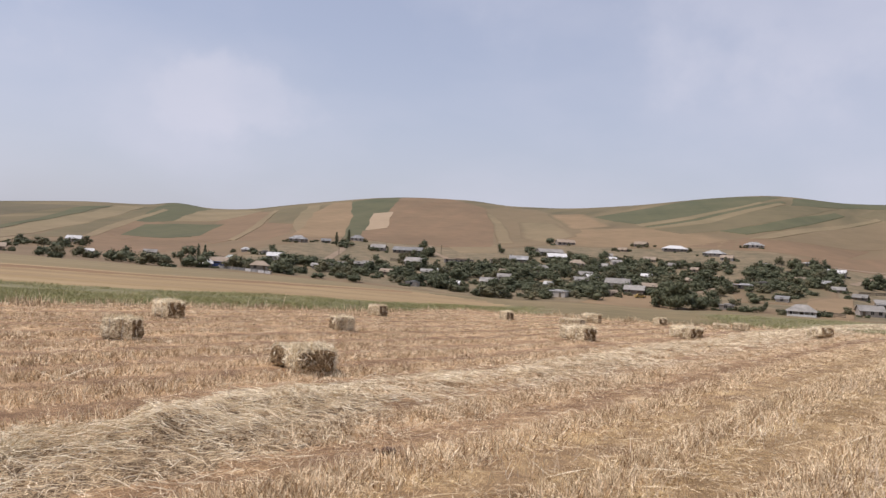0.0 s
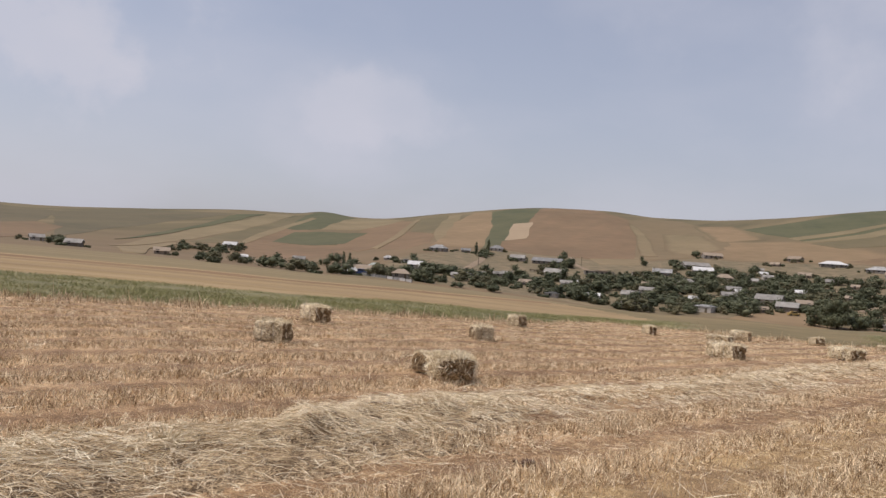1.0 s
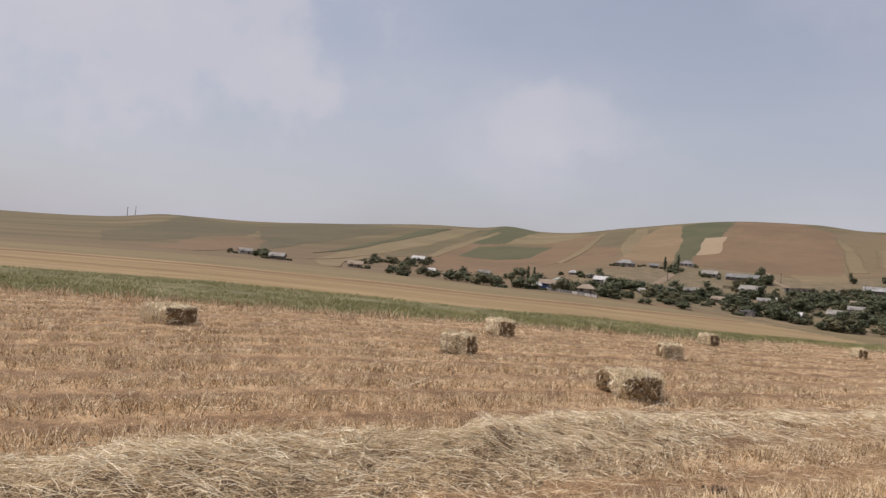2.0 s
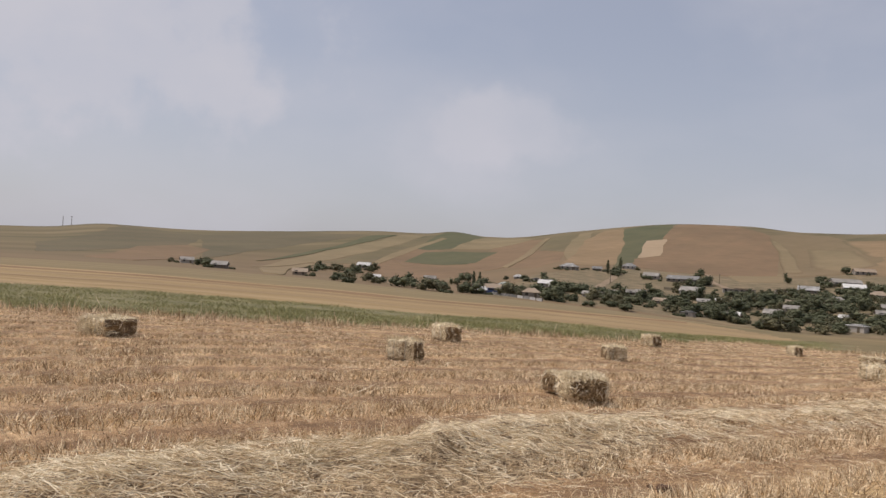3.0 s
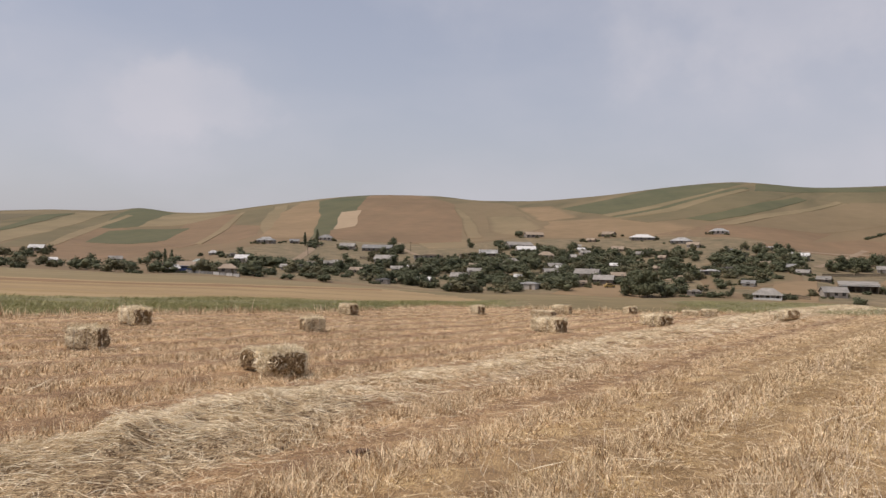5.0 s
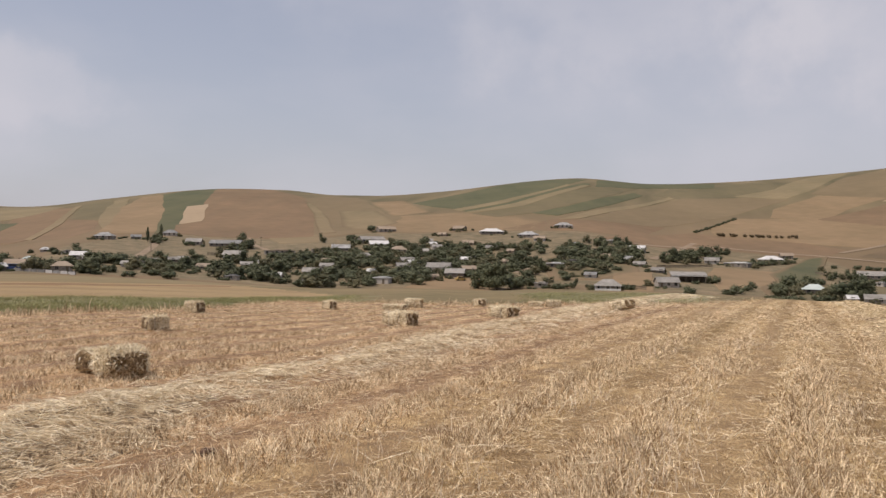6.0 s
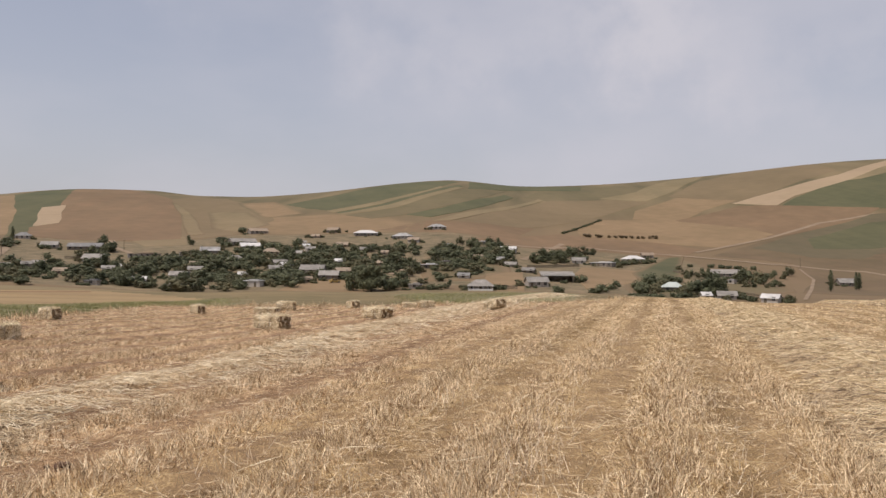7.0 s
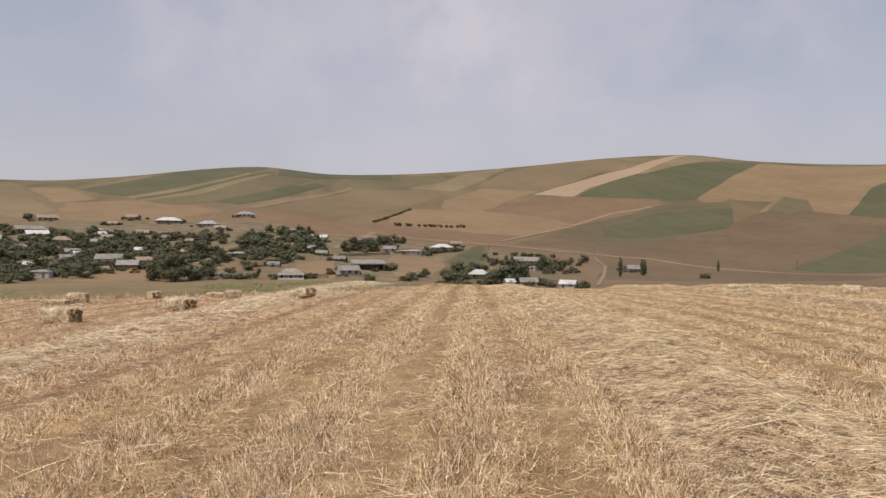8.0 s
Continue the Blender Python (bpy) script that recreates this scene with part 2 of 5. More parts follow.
def margins(m, most=1.0):
    """Lets a field thin out raggedly into the hill's own land along its margins, by the mesh's cover attribute."""
    n, l = m.node_tree.nodes, m.node_tree.links
    s = n["Principled BSDF"]
    old = s.inputs["Base Color"].links[0].from_socket
    a, geo, t = n.new("ShaderNodeAttribute"), n.new("ShaderNodeNewGeometry"), n.new("ShaderNodeTexNoise")
    a.attribute_name = "cover"
    t.inputs["Scale"].default_value, t.inputs["Detail"].default_value = 0.03, 7.0
    l.new(geo.outputs["Position"], t.inputs["Vector"])
    rag, r = n.new("ShaderNodeMath"), n.new("ShaderNodeMapRange")
    rag.operation, rag.inputs[1].default_value = "MULTIPLY_ADD", 1.0
    l.new(t.outputs["Fac"], rag.inputs[0])
    l.new(a.outputs["Fac"], rag.inputs[2])
    r.interpolation_type = "SMOOTHSTEP"
    r.inputs[1].default_value, r.inputs[2].default_value, r.inputs[4].default_value = 0.5, 1.35, most
    l.new(rag.outputs[0], r.inputs[0])
    mix = n.new("ShaderNodeMix")
    mix.data_type = "RGBA"
    l.new(hill_colour(m), mix.inputs[6])
    l.new(r.outputs[0], mix.inputs[0])
    l.new(old, mix.inputs[7])
    l.new(mix.outputs[2], s.inputs["Base Color"])
    return m


M = {}
M["soil"] = banded(fibre("stubble_soil", (0.125, 0.068, 0.033), (0.395, 0.242, 0.122), (0.69, 0.50, 0.288), coarse=2.4, cut=(0.505, 0.605, 0.705), rows=0.052, beyond=((0.145, 0.09, 0.036), (0.38, 0.253, 0.112), (0.66, 0.50, 0.26))), 0.7, 0.3, (0.42, 0.285, 0.168))
M["wheat"] = banded(banded(matter("ripe_field", (0.22, 0.148, 0.064), (0.37, 0.262, 0.122), 0.09, 1.6, bump=0.5, depth=0.1), 4.5, 0.75, (0.165, 0.102, 0.048), 84), 1.6, 0.45, (0.42, 0.315, 0.185), 88)
M["weeds"] = matter("weedy_ground", (0.13, 0.122, 0.058), (0.25, 0.21, 0.11), 0.22, 2.0)
M["meadow"] = matter("dry_meadow", (0.115, 0.096, 0.045), (0.26, 0.188, 0.093), 0.07, 0.7)
M["yard"] = matter("village_ground", (0.08, 0.076, 0.04), (0.27, 0.198, 0.118), 0.13, 0.7)
M["hill"] = matter("hill_land", (0.1, 0.1, 0.1), (0.2, 0.2, 0.2), 0.011, 0.06)
M["hill"].node_tree.links.new(hill_colour(M["hill"]), M["hill"].node_tree.nodes["Principled BSDF"].inputs["Base Color"])
M["brown"] = banded(matter("ploughed_field", (0.138, 0.09, 0.05), (0.25, 0.158, 0.09), 0.014, 0.1), 14.0, 0.45, (0.165, 0.115, 0.065), 10)
M["fallow"] = banded(matter("weedy_fallow", (0.105, 0.075, 0.042), (0.185, 0.127, 0.073), 0.014, 0.1), 14.0, 0.45, (0.125, 0.098, 0.053), 10)
M["ochre"] = banded(matter("ochre_field", (0.185, 0.126, 0.066), (0.305, 0.207, 0.117), 0.016, 0.1), 14.0, 0.4, (0.20, 0.145, 0.078), 10)
M["pale"] = matter("pale_field", (0.31, 0.23, 0.145), (0.38, 0.285, 0.185), 0.015, 0.12)
M["straw"] = matter("straw_field", (0.19, 0.15, 0.08), (0.31, 0.24, 0.135), 0.02, 0.12)
M["olive"] = banded(matter("olive_field", (0.09, 0.081, 0.041), (0.165, 0.134, 0.07), 0.014, 0.1), 20.0, 0.4, (0.165, 0.13, 0.07), 10)
M["pasture"] = banded(matter("grey_pasture", (0.078, 0.072, 0.041), (0.14, 0.116, 0.067), 0.014, 0.1), 20.0, 0.4, (0.13, 0.10, 0.057), 10)
M["khaki"] = banded(matter("khaki_field", (0.15, 0.112, 0.06), (0.222, 0.163, 0.093), 0.014, 0.1), 20.0, 0.4, (0.18, 0.128, 0.07), 10)
M["green"] = banded(matter("green_field", (0.05, 0.063, 0.03), (0.104, 0.103, 0.05), 0.016, 0.1), 16.0, 0.4, (0.118, 0.11, 0.055), 10)
M["lane"] = matter("worn_lane", (0.15, 0.088, 0.042), (0.265, 0.162, 0.08), 0.1, 1.0)
M["dull"] = banded(banded(matter("dull_ripe_field", (0.11, 0.09, 0.041), (0.172, 0.129, 0.062), 0.03, 0.6), 12.0, 0.7, (0.215, 0.158, 0.072), 86), 5.0, 0.6, (0.135, 0.105, 0.052), 86)
M["far_ripe"] = banded(banded(matter("far_ripe_field", (0.143, 0.113, 0.053), (0.237, 0.18, 0.086), 0.04, 0.6), 9.0, 0.45, (0.285, 0.218, 0.122), 84), 4.0, 0.45, (0.18, 0.13, 0.068), 88)
M["dirt"] = matter("dirt_track", (0.205, 0.15, 0.098), (0.30, 0.225, 0.15), 0.1, 1.0)
M["stalk"] = matter("stubble_straw", (0.26, 0.163, 0.08), (1.0, 0.82, 0.558), 2.6, 9.0, 0.7, 0, island=1.5)
M["loose"] = matter("loose_straw", (0.35, 0.235, 0.128), (0.98, 0.812, 0.555), 0.6, 5.0, 0.6, 0, island=1.5)
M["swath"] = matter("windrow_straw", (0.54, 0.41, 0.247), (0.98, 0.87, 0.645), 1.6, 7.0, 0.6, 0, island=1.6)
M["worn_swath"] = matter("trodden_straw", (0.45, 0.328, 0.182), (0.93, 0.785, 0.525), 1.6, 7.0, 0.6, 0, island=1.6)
# windrow mat: its darkest tone is painted shade between the straws
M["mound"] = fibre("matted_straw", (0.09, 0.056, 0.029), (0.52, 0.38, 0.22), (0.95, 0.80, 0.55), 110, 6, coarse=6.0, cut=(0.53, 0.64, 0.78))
M["bale"] = fibre("pressed_hay", (0.16, 0.11, 0.058), (0.60, 0.48, 0.30), (1.0, 0.90, 0.67), 70, 8, coarse=3.0, bump=0.8, depth=0.02, each=0.03, cut=(0.49, 0.59, 0.71))
# browner cut hay, darkened further to paint the shade on the bales' ends
M["shaded_cut_hay"] = fibre("shaded_cut_hay_ends", (0.085, 0.053, 0.027), (0.28, 0.187, 0.097), (0.65, 0.50, 0.295), 60, 14, coarse=5.0, bump=1.0, depth=0.03, cut=(0.50, 0.62, 0.78))
M["hay"] = matter("hay_strands", (0.52, 0.415, 0.26), (1.0, 0.90, 0.68), 2.0, 9.0, 0.7, 0, island=1.2)
M["twine"] = matter("grey_twine", (0.42, 0.38, 0.32), (0.55, 0.50, 0.42), 5, 50, 0.7, 0)
M["blade"] = matter("green_blades", (0.19, 0.198, 0.079), (0.41, 0.38, 0.172), 0.5, 2.0, 0.8, 0, island=0.9)
M["leaf"] = matter("leaves", (0.054, 0.064, 0.035), (0.142, 0.145, 0.079), 0.075, 0.5, 0.75, 0, island=0.6)
M["leaf2"] = matter("pale_leaves", (0.064, 0.067, 0.038), (0.19, 0.168, 0.09), 0.075, 0.5, 0.75, 0, island=0.6)
M["rust_leaf"] = matter("brownish_leaves", (0.075, 0.06, 0.032), (0.19, 0.135, 0.075), 0.075, 0.5, 0.75, 0, island=0.6)
M["bark"] = matter("bark", (0.06, 0.045, 0.03), (0.14, 0.11, 0.08), 1.0, 9.0, 0.9, 0.5)
M["plaster"] = matter("old_plaster", (0.17, 0.145, 0.12), (0.50, 0.455, 0.40), 0.5, 4, 0.85, 0.1, each=1.3)
M["whitewash"] = matter("whitewash", (0.55, 0.54, 0.51), (0.78, 0.765, 0.73), 0.5, 4, 0.85, 0.1)
M["white"] = matter("white_sheet_roof", (0.20, 0.195, 0.185), (0.60, 0.585, 0.56), 0.4, 3, 0.7, 0.1, each=1.5)
M["grey"] = matter("weathered_roof", (0.17, 0.158, 0.14), (0.36, 0.335, 0.30), 0.4, 3, 0.8, 0.2, each=0.5)
M["tan"] = matter("tiled_roof", (0.24, 0.185, 0.135), (0.37, 0.295, 0.22), 0.4, 3, 0.8, 0.2, each=0.4)
M["tin"] = matter("green_sheet_roof", (0.36, 0.41, 0.375), (0.52, 0.56, 0.52), 0.4, 3, 0.6, 0.1)
M["pane"] = matter("dark_pane", (0.02, 0.022, 0.025), (0.05, 0.055, 0.06), 0.5, 3, 0.15, 0, coat=0.3)
M["wood"] = matter("weathered_wood", (0.10, 0.08, 0.06), (0.22, 0.18, 0.13), 1.0, 8, 0.85, 0.3)
M["blue"] = matter("blue_paint", (0.05, 0.08, 0.20), (0.08, 0.12, 0.28), 0.5, 3, 0.4, 0)
M["ochre_paint"] = matter("ochre_paint", (0.35, 0.24, 0.08), (0.45, 0.32, 0.12), 0.5, 3, 0.4, 0)
M["rubber"] = matter("tyre_rubber", (0.02, 0.02, 0.02), (0.04, 0.04, 0.04), 1, 8, 0.8, 0)
M["clod"] = matter("dark_clod", (0.07, 0.04, 0.026), (0.17, 0.10, 0.065), 3, 30, 0.9, 0.8)
M["dry"] = matter("bleached_weed", (0.56, 0.44, 0.31), (0.92, 0.79, 0.61), 0.5, 5.0, 0.7, 0, island=1.0)
for key, most in (("brown", 0.85), ("ochre", 0.85), ("pale", 0.9), ("straw", 0.5), ("olive", 0.75), ("khaki", 0.8), ("pasture", 0.85), ("green", 0.88), ("yard", 0.95)):
    margins(M[key], most)
# Land round the field, by bearing (degrees, left of straight ahead is positive).
BEARING = (-180, -120, -70, -62, -50, -42, -37, -31, -25, -20, -15, -10, -5, 0, 5, 11, 15, 19, 23, 28, 37, 44, 60, 120, 180)
# fall of the land at the brow, and how far off the brow lies
FALL = (.030, .040, .048, .0498, .0533, .0575, .0545, .0515, .0489, .0489, .0515, .0500, .0507, .0475, .0420, .0365, .0337, .0314, .0284, .0244, .0200, .0190, .018, .020, .030)
BROW = (160, 120, 85, 80, 80, 80, 82, 88, 95, 100, 104, 110, 115, 120, 135, 150, 160, 172, 185, 205, 235, 250, 260, 220, 160)
# slope of the land where the village ends and the hills begin, and at the crest of the hills
FOOT_BEARING = (-180, -110, -70, -60, -47, -43, -34, -28, -21, -15, -8, -3, 4, 10, 14, 19, 28, 35, 44, 70, 120, 180)
FOOT = (-.02, -.03, -.030, -.028, -.024, -.016, -.009, -.001, .014, .012, .009, .004, .004, .008, -.002, -.012, -.011, -.008, -.010, -.012, -.015, -.02)
CREST_BEARING = (-180, -110, -75, -62, -58, -54, -49.5, -45.8, -38, -32.4, -26.6, -21.3, -18.4, -12, -7.2, -4.8, -1.3, 3.4, 9.8, 13.6, 15.6, 17.9, 19.5, 23.3, 29.7, 36.4, 40.4, 44.2, 55, 80, 120, 180)
CREST = (.03, .05, .075, .0819, .0847, .0901, .0988, .0972, .0854, .0784, .0757, .0831, .0799, .0662, .0603, .0603, .0650, .0638, .0494, .0391, .0379, .0416, .0381, .0367, .0292, .0239, .0244, .0169, .014, .02, .025, .03)
VILLAGE, HILLS, TOP = 300.0, 550.0, 1250.0


def knots(bearing, at, values):
    """A smooth curve through the values, by bearing."""
    p, v = np.asarray(at, float), np.asarray(values, float)
    b = (np.asarray(bearing, float) + 180) % 360 - 180
    d = np.diff(v) / np.diff(p)
    g = np.concatenate([[0], (d[1:] + d[:-1]) / 2 * (d[1:] * d[:-1] > 0), [0]])
    i = np.clip(np.searchsorted(p, b) - 1, 0, len(p) - 2)
    w = p[i + 1] - p[i]
    u = (b - p[i]) / w
    return (v[i] * (2 * u ** 3 - 3 * u ** 2 + 1) + v[i + 1] * (3 * u ** 2 - 2 * u ** 3)
            + w * (g[i] * (u ** 3 - 2 * u ** 2 + u) + g[i + 1] * (u ** 3 - u ** 2)))


def arc(r, r0, r1, z0, z1, m0, m1):
    w = r1 - r0
    u = np.clip((r - r0) / w, 0, 1)
    return (z0 * (2 * u ** 3 - 3 * u ** 2 + 1) + z1 * (3 * u ** 2 - 2 * u ** 3)
            + w * (m0 * (u ** 3 - 2 * u ** 2 + u) + m1 * (u ** 3 - u ** 2)))


def height(x, y):
    """The height of the land at (x, y): a convex field, the valley with the village, the hills."""
    x, y = np.asarray(x, float), np.asarray(y, float)
    r, b = np.hypot(x, y), np.degrees(np.arctan2(-x, y))
    fall, brow = knots(b, BEARING, FALL), knots(b, BEARING, BROW)
    foot, crest = knots(b, FOOT_BEARING, FOOT), knots(b, CREST_BEARING, CREST)
    near = -((fall - 2 * EYE / brow) * r + EYE / brow ** 2 * r * r)
    zb, zv = EYE - fall * brow, EYE - fall * VILLAGE - 0.4
    zh, zt = EYE + foot * HILLS, EYE + crest * TOP
    m1, m2 = (zh - zv) / (HILLS - VILLAGE), (zt - zh) / (TOP - HILLS)
    mid = (m1 + m2) / 2
    z = np.where(r < brow, near, arc(r, brow, VILLAGE, zb, zv, -fall, m1 * 0.6))
    z = np.where(r > VILLAGE, arc(r, VILLAGE, HILLS, zv, zh, m1 * 0.6, mid), z)
    z = np.where(r > HILLS, arc(r, HILLS, TOP, zh, zt, mid, crest * 0.8), z)
    over = np.maximum(r - TOP, 0)
    return np.where(r > TOP, zt + crest * 0.8 * over * np.exp(-over / 60) - 0.02 * over, z)


# ---- shaping ----
rng = np.random.default_rng(7)


def mesh_of(name, verts, tris, mats):
    me = bpy.data.meshes.new(name)
    verts, tris = np.asarray(verts, np.float32), np.asarray(tris, np.int32)
    me.vertices.add(len(verts))
    me.vertices.foreach_set("co", verts.ravel())
    me.loops.add(tris.size)
    me.loops.foreach_set("vertex_index", tris.ravel())
    me.polygons.add(len(tris))
    me.polygons.foreach_set("loop_start", np.arange(0, tris.size, tris.shape[1], dtype=np.int32))
    for m in mats if isinstance(mats, (list, tuple)) else [mats]:
        me.materials.append(m)
    me.update(calc_edges=True)
    return me


def part(name, bm, material, parent, label=""):
    """Links a bmesh or a mesh as one object under a thing or a part."""
    me = bm
    if isinstance(bm, bmesh.types.BMesh):
        me = bpy.data.meshes.new(name)
        bm.to_mesh(me)
        bm.free()
    if material is not None and not me.materials:
        me.materials.append(material)
    ob = new(name, me)
    ob.parent = parent
    return tagged(ob, label)


def box(bm, size, at, turn=None):
    g = bmesh.ops.create_cube(bm, size=1.0)["verts"]
    bmesh.ops.scale(bm, vec=size, verts=g)
    if turn is not None:
        bmesh.ops.rotate(bm, cent=(0, 0, 0), matrix=turn, verts=g)
    bmesh.ops.translate(bm, vec=at, verts=g)
    return g


def spikes(base, lean, wide):
    """Upright stalks: slim folded blades from base to base + lean."""
    n = len(base)
    a = rng.uniform(0, 6.28, n)
    side = np.stack([np.cos(a), np.sin(a), 0 * a], 1) * wide[:, None] * 0.7
    fold = np.stack([-np.sin(a), np.cos(a), 0 * a], 1) * wide[:, None] * 0.7
    v = np.stack([base - side, base + fold, base + side, base + lean], 1).reshape(-1, 3)
    i = np.arange(n)[:, None, None] * 4
    return v, (i + np.array([[0, 1, 3], [1, 2, 3]])).reshape(-1, 3)


def straws(mid, along, bow, wide):
    """Loose straws: split ribbons, pointed at both ends, bent in the middle."""
    n = len(mid)
    d = along / np.linalg.norm(along, axis=1)[:, None]
    s = np.cross(d, rng.normal(size=(n, 3)))
    s /= np.linalg.norm(s, axis=1)[:, None] + 1e-9
    s *= wide[:, None] * 0.43
    v = np.stack([mid - along / 2, mid + bow + s, mid + along / 2, mid + bow - s], 1).reshape(-1, 3)
    i = np.arange(n)[:, None, None] * 4
    return v, (i + np.array([[0, 1, 3], [1, 2, 3]])).reshape(-1, 3)


def lumps(x, y, size, seed=0.0):
    """Smooth noise between about -1 and 1, for arrays."""
    x, y = np.asarray(x) / size + seed, np.asarray(y) / size - seed
    return (np.sin(1.3 * x + 1.7 * np.sin(0.9 * y)) + np.sin(1.9 * y + 1.3 * np.sin(1.1 * x + 2)) + np.sin(0.7 * x - 1.5 * y + np.sin(2.1 * x))) / 3


def inside(px, py, poly):
    hit = np.zeros(len(px), bool)
    for (x0, y0), (x1, y1) in zip(poly, poly[1:] + poly[:1]):
        cross = (y0 > py) != (y1 > py)
        hit ^= cross & (px < (x1 - x0) * (py - y0) / (y1 - y0 + 1e-9) + x0)
    return hit


# the rows of the field run this way; u along them, v across
ROW = radians(35.5)
ALONG, ACROSS = np.array([math.sin(ROW), math.cos(ROW)]), np.array([math.cos(ROW), -math.sin(ROW)])


def uv(x, y):
    return x * ALONG[0] + y * ALONG[1], x * ACROSS[0] + y * ACROSS[1]


def polar(bearing, r):
    a = np.radians(bearing)
    return -r * np.sin(a), r * np.cos(a)


# ---- the land ----
EDGE_BEARING = (-180, -90, -62, -40, -36, -30.5, -27, -20, -10, -6, -3, 3.6, 11, 19, 28, 37, 44, 70, 180)
STUBBLE_END = (60, 70, 78, 78, 74, 45, 40, 38, 39, 40, 41, 31.6, 27.6, 26.2, 24.2, 23.6, 24.6, 28, 60)
LANE_BEARING = (-180, -60, -10, -3, 5, 15, 23, 34, 44, 70, 180)
LANE = (120, 120, 105, 86, 66, 57, 58.5, 62, 74, 90, 120)
STRIP_END = (66, 74, 79, 79, 77, 72, 68, 64, 60, 55, 50, 41.5, 39.5, 36.5, 36.8, 38.7, 40.6, 48, 66)

GREEN = lambda b: (b > -6.5) | ((b < -18) & (b > -29))
bearings = np.concatenate([np.arange(-180, -76, 4), np.arange(-76, 60, 0.4), np.arange(60, 180, 4)])


def ground_sheet():
    stub, strip = knots(bearings, EDGE_BEARING, STUBBLE_END), knots(bearings, EDGE_BEARING, STRIP_END)
    brow = knots(bearings, BEARING, BROW)
    one = np.ones_like(bearings)
    lane = np.maximum(knots(bearings, LANE_BEARING, LANE), strip + 1)
    wob = lumps(bearings, 0 * bearings, 2.3)
    first, second, third = 1.075 + 0.05 * np.clip(wob + 0.3, 0, 1), 1.165 + 0.02 * wob, 1.182 + 0.02 * wob + 0.016 * lumps(bearings, 0 * bearings, 0.9, 4.0)
    keys = [(0.4 * one, 0), (stub, 46), (strip, 12), (lane, 8), (lane * first, 2), (lane * second, 2), (lane * np.maximum(third, second + 0.002), 1), (np.maximum(brow, lane * 1.22 + 2), 12), (298 * one, 12), (560 * one, 26), (1250 * one, 70), (4600 * one, 22)]
    rings, zone = [keys[0][0]], []
    for k in range(1, len(keys)):
        a, c, n = keys[k - 1][0], keys[k][0], keys[k][1]
        for i in range(1, n + 1):
            rings.append(a * (c / a) ** (i / n))
            zone.append(k)
    r = np.array(rings)
    x, y = polar(bearings[None, :], r)
    z = height(x, y) + 0.025 * lumps(x, y, 0.9) * (r < 60)
    v = np.stack([x, y, z], -1).reshape(-1, 3)
    nb = len(bearings)
    i, j = np.meshgrid(np.arange(len(r) - 1), np.arange(nb), indexing="ij")
    jn = (j + 1) % nb
    # bearings grow to the left, so this order faces up
    q = np.stack([i * nb + j, (i + 1) * nb + j, (i + 1) * nb + jn, i * nb + jn], -1).reshape(-1, 4)
    mats = [M["soil"], M["weeds"], M["wheat"], M["meadow"], M["lane"], M["hill"], M["dull"], M["far_ripe"]]
    me = mesh_of("ground", v, q, mats)
    zz = np.array(zone)[i].ravel()
    bb = bearings[j].ravel()
    rr = r[i, j].ravel()
    left = bb > -7 + 0.22 * (rr - 45)
    idx = np.select([zz == 1, zz == 2, (zz == 3) | (zz == 5), (zz == 4) | (zz == 6), zz <= 8], [0, np.where((bb > -7 - 1.2 * np.sin(rr * 0.9)) | ((bb < -17) & (bb > -30) & (rr > 38 + 26 * (1 - np.clip((-17 - bb) / 3, 0, 1)))), 1, 3), np.where(left, 2, 3), np.where(bb > 2, 4, np.where(left, 2, 3)), np.where(bb > -3, 7, 6)], 5)
    me.polygons.foreach_set("material_index", idx.astype(np.int32))
    me.polygons.foreach_set("use_smooth", np.ones(len(q), bool))
    ob = new("ground", me)
    hub = part("ground_hub", mesh_of("hub", np.vstack([[(0, 0, 0)], v[:nb]]), [(0, k + 1, (k + 1) % nb + 1) for k in range(nb)], M["soil"]), None, ob)
    return tagged(ob, "dry rolling farmland with stubble, weeds and far hills", "ground", kind="structure")


ground = ground_sheet()

FIELD_WORDS = {"brown": "bare brown ploughed field on the hillside", "green": "dark green crop field on the hillside", "pale": "pale harvested field on the hillside",
               "fallow": "dark weedy fallow field beside the village", "ochre": "ochre stubble field below the hills", "olive": "olive green pasture on the hillside", "pasture": "grazed greyish pasture on the hillside", "khaki": "dry khaki pasture on the hillside", "straw": "straw-coloured strip of dry grass", "yard": "trodden dusty village ground"}


PATCHES = []
SOFT = {"yard": 9.0}


